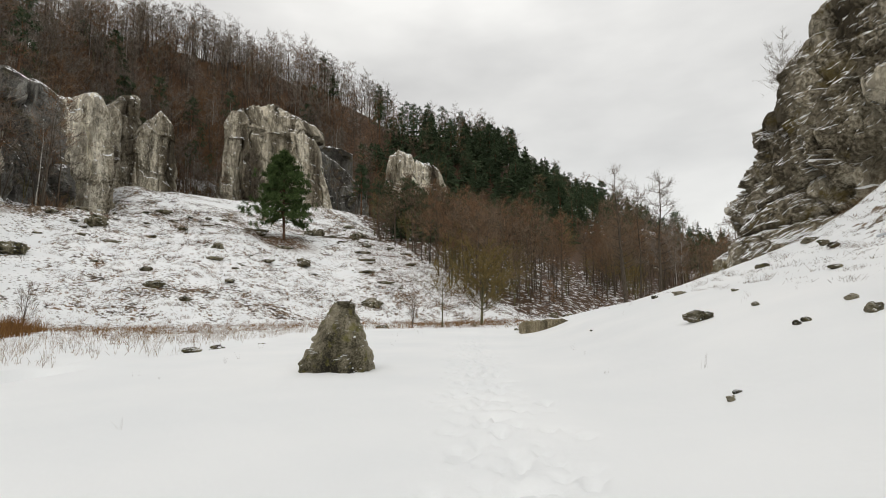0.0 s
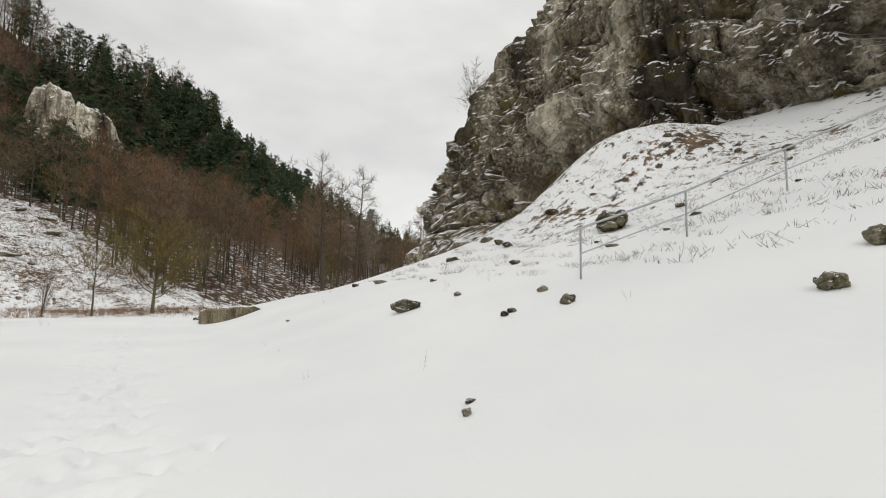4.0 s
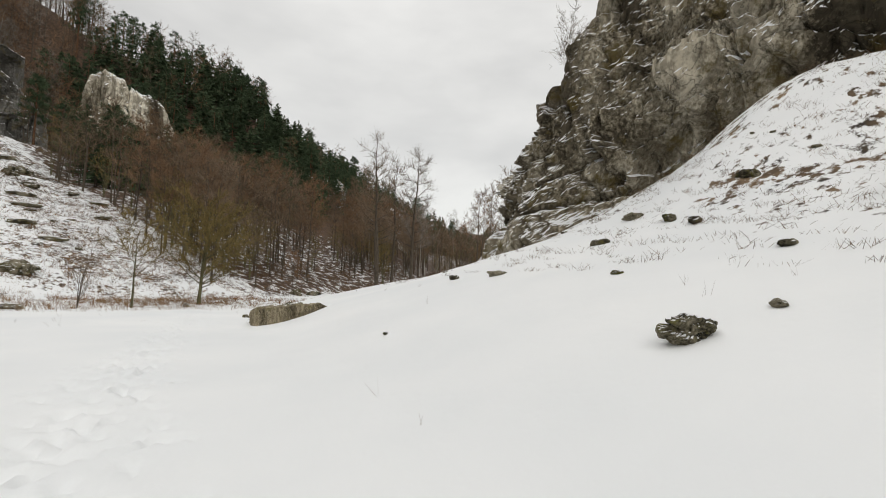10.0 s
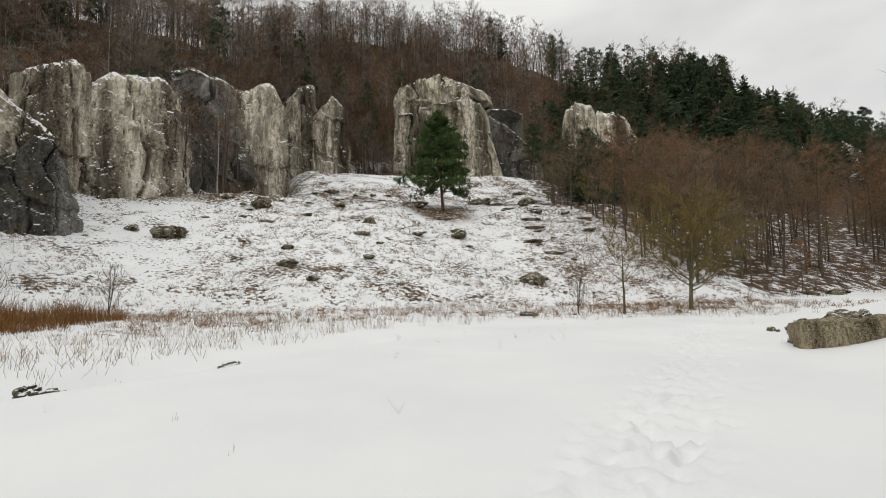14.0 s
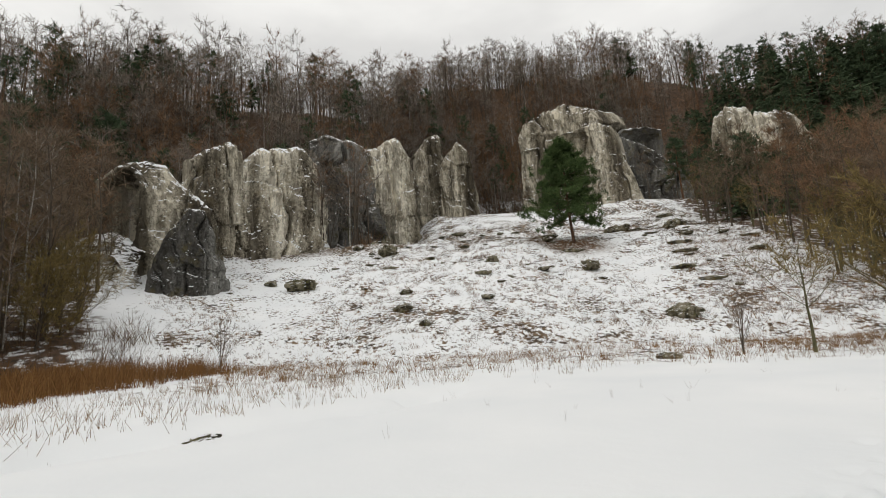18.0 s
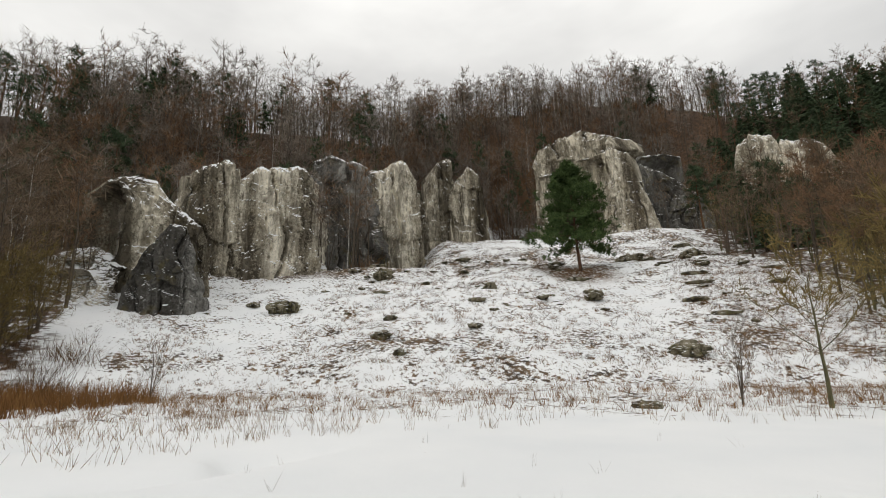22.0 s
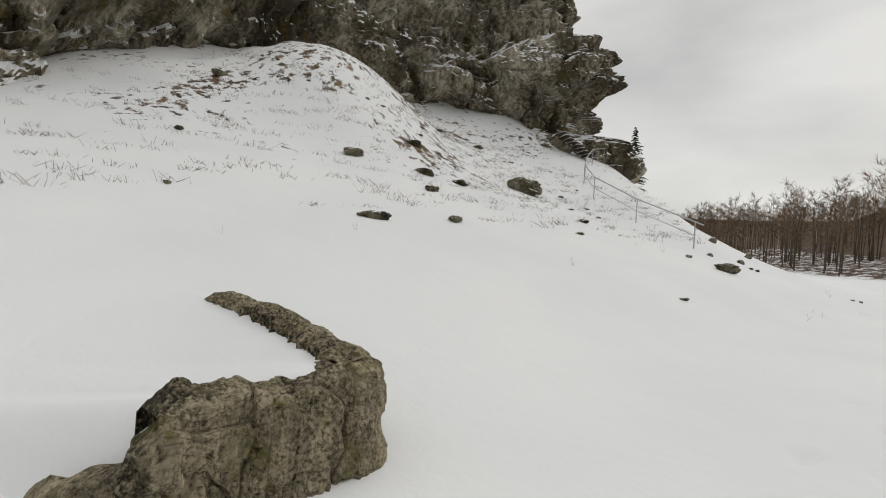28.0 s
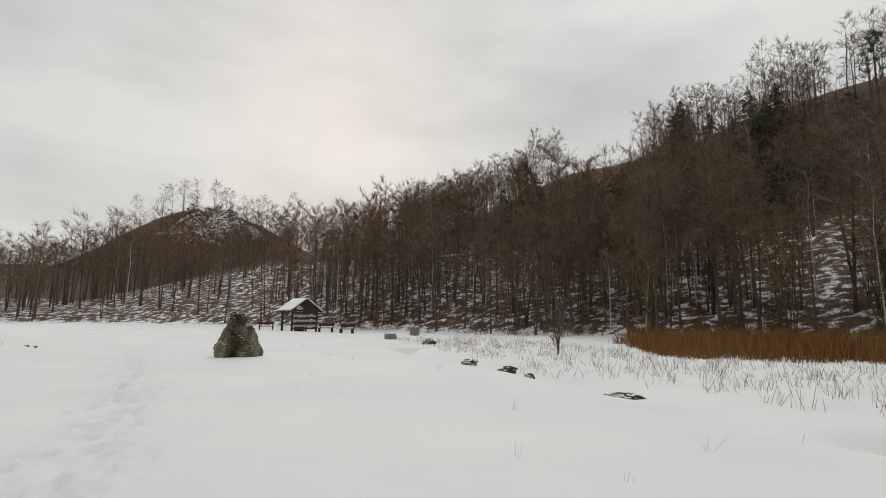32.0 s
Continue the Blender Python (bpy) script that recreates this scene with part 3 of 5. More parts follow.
# ---------------------------------------------------------------- rock
def wall_mesh(name, spots, depth, seed, material, k=1.0, res=(110, 80), lean=0.05, jag=1.0, tall=2.4, amp=1.0):
    """A weathered rock wall over a line of (x, y, top) that runs left to right as its open side is seen."""
    q = np.array(spots, float)
    t = (q[-1] - q[0])[:2]
    t = t / np.hypot(*t)
    out = np.array([t[1], -t[0]])
    first = np.r_[q[0, :2] - out * depth * 0.55 - t * 0.3 * k, q[0, 2] - 2.0 * k]
    last = np.r_[q[-1, :2] - out * depth * 0.55 + t * 0.3 * k, q[-1, 2] - 2.0 * k]
    q = np.vstack([first, q, last])
    seg = np.r_[0, np.cumsum(np.hypot(*np.diff(q[:, :2], axis=0).T))]
    nu, nf = res
    nc, nb = 12, 4
    L = np.linspace(0, seg[-1], nu)
    bx, by, top = (np.interp(L, seg, q[:, i]) for i in range(3))
    ker = np.ones(7) / 7
    bx, by = (np.convolve(np.pad(w, 3, "reflect", reflect_type="odd"), ker, "valid") for w in (bx, by))
    tx, ty = np.gradient(bx), np.gradient(by)
    tl = np.hypot(tx, ty)
    nx, ny = ty / tl, -tx / tl
    o = 0 * L
    line = np.stack([L / k, o, o + seed], -1)
    top = top + jag * k * (0.45 * np.round(3 * vnoise(line * 0.45, seed)) / 1.5 + 0.35 * vnoise(line * 1.3, seed + 1)) - 0.2 * k
    zb = height(bx, by) - 1.3 * k
    f = np.linspace(0, 1, nf)
    Zf = zb[:, None] + (top - zb)[:, None] * f
    h = Zf - zb[:, None]
    Lg = np.repeat(L[:, None], nf, 1)
    P = np.stack([bx[:, None] + 0 * h, by[:, None] + 0 * h, Zf], -1) / k
    arc = Lg / k + 1.3 * vnoise(P * 0.22, seed + 3) + 0.4 * vnoise(P * 0.9, seed + 4) + 0.08 * h / k
    lift = h / k + 3.0 * vnoise(P * 0.2, seed + 5) + 0.8 * vnoise(P * 0.8, seed + 6) + 0.35 * Lg / k
    off = 1.7 * slabs(arc, lift, 4.6, 4.6 * tall, seed, 0.0) + 0.5 * slabs(arc, lift, 1.9, 1.9 * tall, seed + 1, 0.0) + 0.22 * slabs(arc, lift, 0.7, 0.6 * tall, seed + 2, 0.3)
    off = off + 0.9 * fbm(P * np.array([0.16, 0.16, 0.09]), 3, seed + 8) + 0.28 * (ridged(P * np.array([0.5, 0.5, 0.3]), 3, seed + 9) - 0.5) + 0.10 * fbm(P * 2.3, 2, seed + 10)
    back = lean * h + 0.9 * k * np.clip((f - 0.92) / 0.08, 0, 1)[None] ** 2 - amp * off * k * np.minimum(1, (top - zb)[:, None] / (9 * k))
    end = np.clip(1 - np.abs(2 * L / seg[-1] - 1) ** 8, 0.02, 1) ** 0.5
    c = np.linspace(0, 1, nc + 1)[1:]
    backc = back[:, -1:] + depth * c * end[:, None]
    pc = np.stack([bx[:, None] - nx[:, None] * backc, by[:, None] - ny[:, None] * backc, 0 * backc], -1) / k
    Zc = top[:, None] + k * (0.35 * fbm(pc * 0.6, 3, seed + 12) + 0.35 * np.round(2 * vnoise(pc * 0.35, seed + 13)) / 2) * np.sin(c * math.pi) ** 0.5 - 0.12 * depth * c ** 2
    d = np.linspace(0, 1, nb + 1)[1:]
    backd = backc[:, -1:] + 0.3 * k * d
    Zd = Zc[:, -1:] * (1 - d) + zb[:, None] * d
    B, Z = np.hstack([back, backc, backd]), np.hstack([Zf, Zc, Zd])
    V = np.stack([bx[:, None] - nx[:, None] * B, by[:, None] - ny[:, None] * B, Z], -1)
    return mesh_of(name, V.reshape(-1, 3), grid_faces(nu, nf + nc + nb), material)


def crag(spots, depth, seed, material, label, **how):
    return tagged(new("limestone_crag", wall_mesh("limestone_crag", spots, depth, seed, material, **how)), label, "rock crag")


crag([(-64.5, 31.6, 15.0), (-63.0, 32.4, 22.8), (-63.7, 34.0, 25.2), (-63.6, 35.2, 25.4), (-63.2, 36.7, 22.5), (-61.5, 39.7, 18.6), (-61.6, 41.4, 13.5)], 6, 3, M_CRAG, "tapering grey limestone crag dusted with snow on the meadow's edge", k=0.85, lean=0.12)
crag([(-57.6, 32.0, 10.5), (-56.8, 33.2, 14.7), (-55.4, 35.2, 17.0), (-54.9, 37.2, 16.9), (-55.1, 38.6, 14.0), (-55.6, 39.9, 9.6)], 5, 8, M_CRAG_DARK, "mossy limestone buttress leaning on a larger crag", k=0.6, lean=0.10, jag=0.5)
crag([(-64.0, 22.5, 11.0), (-62.5, 25.0, 14.0), (-60.8, 28.0, 15.5), (-59.0, 31.5, 12.5)], 5, 28, M_CRAG_SNOWY, "low broken limestone ledges half covered with snow", k=0.7, lean=0.55, tall=0.8)
crag([(-71.6, 38.0, 24.0), (-70.6, 40.4, 29.1), (-70.8, 43.6, 31.9), (-70.7, 47.0, 33.1), (-71.5, 48.6, 30.0)], 7, 12, M_CRAG, "grey limestone crag with mossy ledges under bare woods")
crag([(-71.9, 47.0, 29.8), (-71.4, 50.9, 33.4), (-70.6, 55.3, 34.1), (-70.4, 57.4, 34.8), (-71.4, 59.8, 34.9), (-73.4, 62.2, 33.0)], 8, 5, M_CRAG_PALE, "pale limestone rock face with bright vertical streaks", k=1.5, jag=0.35, lean=0.03)
crag([(-77.4, 61.5, 39.6), (-76.0, 65.0, 40.6), (-75.3, 68.0, 40.4), (-73.8, 72.6, 39.8)], 8, 6, M_CRAG_DARK, "dark smooth limestone face between paler rocks", k=1.8, jag=0.2, lean=0.02)
crag([(-74.6, 71.6, 38.6), (-73.4, 75.2, 39.8), (-72.2, 78.4, 42.4), (-71.7, 80.4, 42.2), (-71.4, 82.0, 38.6), (-72.0, 84.9, 34.0)], 8, 7, M_CRAG_PALE, "pale limestone pillar beside a dark rock face", k=1.4, lean=0.03, jag=0.5)
crag([(-86.6, 96.0, 42.0), (-85.5, 97.8, 48.0), (-84.6, 100.9, 53.0), (-83.7, 103.6, 53.2), (-84.0, 105.4, 48.0)], 6, 9, M_CRAG, "snow-capped limestone pinnacle above a snowy gully", k=1.0)
crag([(-81.8, 100.0, 42.0), (-80.6, 102.2, 47.0), (-79.1, 104.3, 49.6), (-77.8, 106.8, 47.2), (-78.0, 109.0, 39.5)], 6, 15, M_CRAG, "slim limestone pillar beside a pinnacle", k=0.9)
crag([(-79.5, 129.6, 57.0), (-77.3, 130.4, 60.8), (-72.5, 133.7, 64.4), (-67.1, 137.0, 65.4), (-62.0, 137.6, 62.6), (-58.9, 136.2, 56.1)], 11, 10, M_CRAG, "broad limestone crag with snow along its top", res=(150, 90), k=1.25)
crag([(-57.6, 125.2, 43.0), (-55.2, 125.8, 50.5), (-53.2, 126.4, 53.1), (-50.5, 127.7, 51.1), (-48.5, 127.9, 42.6), (-46.4, 128.6, 36.0), (-44.4, 129.6, 28.6)], 8, 13, M_CRAG_PALE, "tall pale limestone buttress below a wooded ridge", lean=0.08, k=1.2)
crag([(-51.0, 131.6, 49.5), (-46.9, 133.7, 46.6), (-43.3, 137.2, 43.0), (-39.3, 138.6, 37.3), (-36.6, 139.6, 32.0)], 9, 14, M_CRAG_DARK, "dark limestone shoulder overgrown with scrub", k=1.2)
crag([(-35.0, 148.6, 45.0), (-33.4, 148.6, 50.4), (-30.2, 149.5, 53.5), (-27.7, 150.1, 52.3), (-25.4, 150.6, 51.0), (-25.0, 151.6, 45.0)], 8, 16, M_CRAG_PALE, "rounded pale limestone tower above brown woods", lean=0.04, k=1.25, jag=0.6)
crag([(-26.4, 149.8, 46.0), (-24.6, 149.6, 49.8), (-20.6, 150.4, 48.9), (-17.1, 150.9, 46.5), (-15.3, 152.1, 40.7), (-14.8, 153.4, 33.0)], 8, 17, M_CRAG_PALE, "fissured pale limestone tower above brown woods", lean=0.04, k=1.25, jag=0.6)
crag([(14.5, 166.6, 31.5), (17.8, 164.8, 35.2), (22.4, 163.8, 37.9), (28.0, 162.6, 38.6), (32.4, 161.6, 36.0), (36.6, 161.0, 32.2), (39.5, 161.5, 29.5)], 9, 18, M_CRAG_SNOWY, "snow-topped limestone knoll rising out of brown woods", k=1.1, lean=0.75, tall=1.0, res=(90, 60))
crag([(42.0, 157.6, 24.0), (47.4, 155.4, 27.3), (52.5, 154.6, 24.5)], 7, 19, M_CRAG_SNOWY, "low limestone outcrop among bare trees", k=1.0, lean=0.35, tall=1.0, res=(70, 50))
crag([(-96.4, 9.0, 33.0), (-95.2, 12.4, 38.0), (-95.4, 15.0, 38.9), (-95.5, 18.4, 36.0)], 7, 21, M_CRAG, "weathered limestone outcrop half hidden by woods", res=(60, 50))
crag([(82, 131, 18.0), (89, 124, 25.0), (96, 119, 27.5), (104, 116, 23.0)], 12, 23, M_CRAG, "distant grey cliff on the far valley side", k=1.8, res=(70, 50))
crag([(12, -166, 33.0), (4, -160, 42.0), (-8, -160, 44.5), (-22, -162, 43.0), (-30, -170, 34.0)], 18, 24, M_CRAG_SNOWY, "snowy rock crowning a distant wooded hill", k=1.8, lean=0.7, tall=0.8, res=(80, 50))



def make_cliff():
    """The great cliff above the eastern slope."""
    base = np.array([(23.4, 50), (20.3, 45.5), (18.5, 41.8), (17.7, 39.4), (17.9, 37), (18.6, 34), (19.6, 31), (20.8, 27), (21.8, 21.5), (23.5, 16), (23.8, 11.5), (21.6, 7.2), (19.9, 3.2), (19.3, -0.8), (20.6, -5)], float)
    seg = np.r_[0, np.cumsum(np.hypot(*np.diff(base, axis=0).T))]
    nu, nv = 520, 190
    L = np.linspace(0, seg[-1], nu)
    bx, by = np.interp(L, seg, base[:, 0]), np.interp(L, seg, base[:, 1])
    ker = np.ones(15) / 15
    bx, by = (np.convolve(np.pad(q, 7, "edge"), ker, "valid") for q in (bx, by))
    tx, ty = np.gradient(bx), np.gradient(by)
    tl = np.hypot(tx, ty)
    inx, iny = ty / tl, -tx / tl
    flip = ((inx * (60 - bx) + iny * (20 - by)) < 0)
    inx, iny = np.where(flip, -inx, inx), np.where(flip, -iny, iny)
    V = np.linspace(0, 1, nv)
    zb = height(bx, by) - 2.5
    # crown of the cliff: highest in the middle
    top = 33 + 3 * vnoise(np.stack([L * 0.06, 0 * L, 0 * L], -1), 2) - 15 * smooth(seg[-1] - 20, seg[-1] - 3, L)
    top = np.minimum(top, np.interp(L, [0, 8, 10, 12, 14.6, 16, 18, 20, 23, 27], [9, 9.6, 10.2, 11, 13, 15.5, 19.5, 22.5, 27, 34]))
    face = np.clip(V / 0.80, 0, 1)
    cap = np.clip((V - 0.80) / 0.20, 0, 1)
    Z = zb[:, None] + (top - zb)[:, None] * face[None] + 3.0 * cap[None]
    h = Z - zb[:, None]
    Lg = np.repeat(L[:, None], nv, 1)
    nose = 1 - smooth(6, 24, Lg)
    lean = 0.16 * nose + 0.08 * (1 - nose)
    # ledges: shelves that step back as they rise, and bellies that hang over
    wob = 1.6 * vnoise(np.stack([Lg * 0.12, 0 * Lg, 0 * Lg + 4], -1), 6)
    # beds of rock that step back one over another below the great wall
    bed = (h + wob + 0.06 * Lg) / 1.55
    stair = 1.55 * (np.floor(bed) + smooth(0.62, 1.0, bed - np.floor(bed)))
    stepped = smooth(17, 22, Lg) * (1 - smooth(44, 50, Lg))
    flank = smooth(9, 12, Lg) * (1 - smooth(19, 23, Lg))
    shelf = 2.6 * smooth(3.2, 4.4, h + wob) - 2.2 * smooth(5.2, 8.6, h + wob) + 2.4 * smooth(10.6, 11.8, h + 1.3 * wob) - 1.6 * smooth(12.6, 16, h + wob) + 1.6 * smooth(18, 19, h - wob)
    back = lean * h + shelf * (0.55 + 0.45 * smooth(16, 30, Lg)) * (1 - 0.75 * flank) - 0.8 * flank * np.sin(np.clip(h / 8, 0, 1) * math.pi) + cap[None] * 16
    back = back + stepped * (0.62 * np.minimum(stair, 7.5) - 0.35 * np.minimum(h, 7.5))
    X = bx[:, None] + inx[:, None] * back
    Y = by[:, None] + iny[:, None] * back
    P = np.stack([X, Y, Z], -1)
    arc = Lg + 1.3 * vnoise(P * 0.25, 3) + 0.4 * vnoise(P * 0.9, 4)
    lift = h + 0.25 * Lg * 0.3 + 1.4 * vnoise(P * 0.16, 5) + 0.35 * vnoise(P * 0.8, 6)
    low = 1 - smooth(9, 14, h)
    calm = 1 - 0.6 * flank
    off = 1.8 * slabs(arc, lift, 7.0, 5.6, 41) + (0.7 + 0.7 * low * calm) * slabs(arc, lift, 3.4, 2.7, 42, 0.6) + 0.5 * calm * slabs(arc, lift, 1.4, 1.3, 43, 0.6) + 0.2 * slabs(arc, lift, 0.6, 0.55, 44, 0.5)
    off = off + 0.7 * (ridged(P * np.array([0.45, 0.45, 0.3]), 3, 47) - 0.5)
    off = off + 1.0 * fbm(P * 0.14, 3, 51) + 0.12 * fbm(P * 1.9, 2, 53)
    val2 = 0.5 + vnoise(P * 1.3, 59) * 0.5
    off = off * (1 - 0.7 * cap)[None] * smooth(0, 3, h)
    X, Y = X - inx[:, None] * off, Y - iny[:, None] * off
    Z = Z + 0.35 * (val2 - 0.5) + cap[None] * 1.2 * fbm(P * 0.3, 2, 57)
    me = mesh_of("cliff", np.stack([X, Y, Z], -1).reshape(-1, 3), grid_faces(nu, nv), M_CLIFF)
    tagged(new("cliff", me), "towering grey limestone cliff with snow on its ledges above a white slope", "cliff", kind="structure")


make_cliff()


def rock_mesh(name, size, seed, material, detail=24, angular=1.0, flat_top=0.0):
    """One weathered stone, standing on its base at z = 0 and reaching a little below it."""
    nu, nv = detail * 2, detail
    u = np.arange(nu) / nu * 2 * math.pi
    v = np.linspace(0, 1, nv)
    U, V = np.meshgrid(u, v, indexing="ij")
    ph = (V - 0.5) * math.pi
    c = np.cos(ph)
    d = np.stack([np.cos(U) * c, np.sin(U) * c, np.sin(ph)], -1)
    p = d * 1.0 + seed * 5.7
    d1, d2, val = cells(p * 1.5, seed)
    r = 1 + angular * (0.34 * (val - 0.5) - 0.10 * (1 - smooth(0, 0.2, d2 - d1))) + 0.20 * fbm(p * 1.3, 3, seed + 2) + 0.06 * fbm(p * 5, 2, seed + 5)
    P = d * r[..., None]
    if flat_top:
        P[..., 2] = np.where(P[..., 2] > 0, P[..., 2] * (1 - flat_top) + flat_top * 0.55 * np.tanh(P[..., 2] * 3), P[..., 2])
    P = P * np.array(size) / 2
    P[..., 2] = P[..., 2] + size[2] * 0.22
    return mesh_of(name, P.reshape(-1, 3), grid_faces(nu, nv, True), material)


def rock(x, y, size, seed, label, material=None, turn=0.0, lift=0.0, name="rock", detail=22, flat_top=0.0, group=""):
    ob = new(name, rock_mesh(name, size, seed, material or M_ROCK, int(detail * 1.6), 1.35, flat_top))
    ob.matrix_world = pose(x, y, hz(x, y) + lift, 0, 0, turn)
    return tagged(ob, label, "rock", group)


def make_boulder():
    """The standing stone beside the trodden trail, with a small plate on its northern face."""
    nu, nv = 90, 70
    u = np.arange(nu) / nu * 2 * math.pi
    v = np.linspace(0, 1, nv)
    U, V = np.meshgrid(u, v, indexing="ij")
    e = 0.72
    c, s = np.cos(U), np.sin(U)
    ex, ey = np.sign(c) * np.abs(c) ** e, np.sign(s) * np.abs(s) ** e
    body, cap = np.clip(V / 0.9, 0, 1), np.clip((V - 0.9) / 0.1, 0, 1)
    r = (1.0 - 0.74 * body ** 1.15) * np.sqrt(np.maximum(1 - cap ** 2, 0)) + 1e-3
    X, Y, Z = ex * r * 1.04 + 0.26 * body, ey * r * 0.8, 2.0 * (body * 0.95 + 0.05 * cap) - 0.22
    P = np.stack([X, Y, Z], -1)
    d1, d2, val = cells(P * 1.9 + 3, 5)
    off = 0.15 * (val - 0.5) - 0.03 * (1 - smooth(0, 0.15, d2 - d1)) + 0.09 * fbm(P * 2.2, 4, 7) + 0.03 * fbm(P * 9, 2, 9)
    X, Y = X + c * off, Y + s * off
    Z = Z + 0.10 * (val - 0.5) * body
    ob = new("boulder", mesh_of("boulder", np.stack([X, Y, Z], -1).reshape(-1, 3), grid_faces(nu, nv, True), M_ROCK))
    ob.matrix_world = pose(-3.75, 11.35, hz(-3.75, 11.35), 0, 0, 12) @ Matrix.Diagonal((0.86, 0.86, 0.90, 1))
    part("plate", mesh_of("plate", [(-0.11, 0, -0.07), (0.11, 0, -0.07), (0.11, 0, 0.07), (-0.11, 0, 0.07), (-0.11, -0.03, -0.07), (0.11, -0.03, -0.07), (0.11, -0.03, 0.07), (-0.11, -0.03, 0.07)],
                          [(3, 2, 1, 0), (4, 5, 6, 7), (0, 1, 5, 4), (1, 2, 6, 5), (2, 3, 7, 6), (3, 0, 4, 7)], M_PALE), ob, "small pale plate fixed to the stone").matrix_local = pose(-0.10, 0.47, 1.28, -22, 0, 0)
    tagged(ob, "pyramid-shaped lichen-covered boulder with a small plate, standing in snow", "boulder")


make_boulder()


OUTCROP = [(1.85, 30.75, 0.24), (1.52, 30.50, 0.40), (1.48, 30.30, 0.56), (1.54, 30.12, 0.68), (1.58, 29.90, 0.66), (1.58, 29.65, 0.62), (1.55, 29.42, 0.70), (1.55, 29.2, 0.74), (1.68, 29.0, 0.74),
           (2.0, 28.92, 0.78), (2.7, 28.95, 0.80), (3.4, 29.05, 0.88), (4.0, 29.2, 0.92), (4.5, 29.4, 0.74), (4.95, 29.7, 0.48), (5.15, 30.0, 0.20)]


def make_near_rock():
    """A long low outcrop whose top is buried under the snow of the slope."""
    tagged(new("rock_outcrop", wall_mesh("rock_outcrop", OUTCROP, 0.22, 71, M_NEAR, k=0.11, res=(560, 150), lean=0.06, jag=0.2, tall=0.6, amp=0.7)), "long low lichen-covered limestone outcrop capped with deep snow", "rock")
    # the snow that lies on it, running into the slope behind
    q = np.array(OUTCROP, float) - (0, 0, 0.02)
    seg = np.r_[0, np.cumsum(np.hypot(*np.diff(q[:, :2], axis=0).T))]
    nu, nv = 170, 48
    L = np.linspace(0, seg[-1], nu)
    bx, by, top = (np.interp(L, seg, q[:, i]) for i in range(3))
    ker = np.ones(7) / 7
    bx, by, top = (np.convolve(np.pad(w, 3, "reflect", reflect_type="odd"), ker, "valid") for w in (bx, by, top))
    turn = np.linspace(0, 1, nu)
    fx, fy = 3.3 + 3.7 * turn, 31.9 - 0.5 * turn
    far_off = np.hypot(fx - bx, fy - by)
    o = 0 * L
    lip = 0.19 + 0.05 * vnoise(np.stack([L * 2.2, o, o], -1), 5) + 0.04 * vnoise(np.stack([L * 7, o, o], -1), 6) + 0.18 * smooth(3.6, 4.2, bx)
    w = np.linspace(0, 1, nv) ** 1.6
    part_way = lip[:, None] / far_off[:, None] + (1 - lip / far_off)[:, None] * w[None]
    X, Y = bx[:, None] + (fx - bx)[:, None] * part_way, by[:, None] + (fy - by)[:, None] * part_way
    under = height(X.ravel(), Y.ravel()).reshape(X.shape)
    reach = part_way * far_off[:, None] - lip[:, None]
    on = top[:, None] - 0.10 + 0.07 * np.sqrt(smooth(0, 0.30, reach)) + 0.015 * vnoise(np.stack([X, Y, 0 * X], -1) * 1.5, 9)
    fade = smooth(0.0, 1.0, part_way)
    Z = np.maximum(on * (1 - fade) + (under - 0.05) * fade, under - 0.05)
    ends = (smooth(0.25, 1.1, L) * smooth(0.0, 0.5, seg[-1] - L))[:, None]
    Z = (under - 0.05) + (Z - under + 0.05) * ends
    Z[:, 0] -= 0.16
    tagged(new("snow_cap", mesh_of("snow_cap", np.stack([X, Y, Z], -1).reshape(-1, 3), grid_faces(nu, nv)[:, ::-1], M_GROUND, flat=False)), "smooth deep snow lying on top of a low rock outcrop", "snow")


make_near_rock()

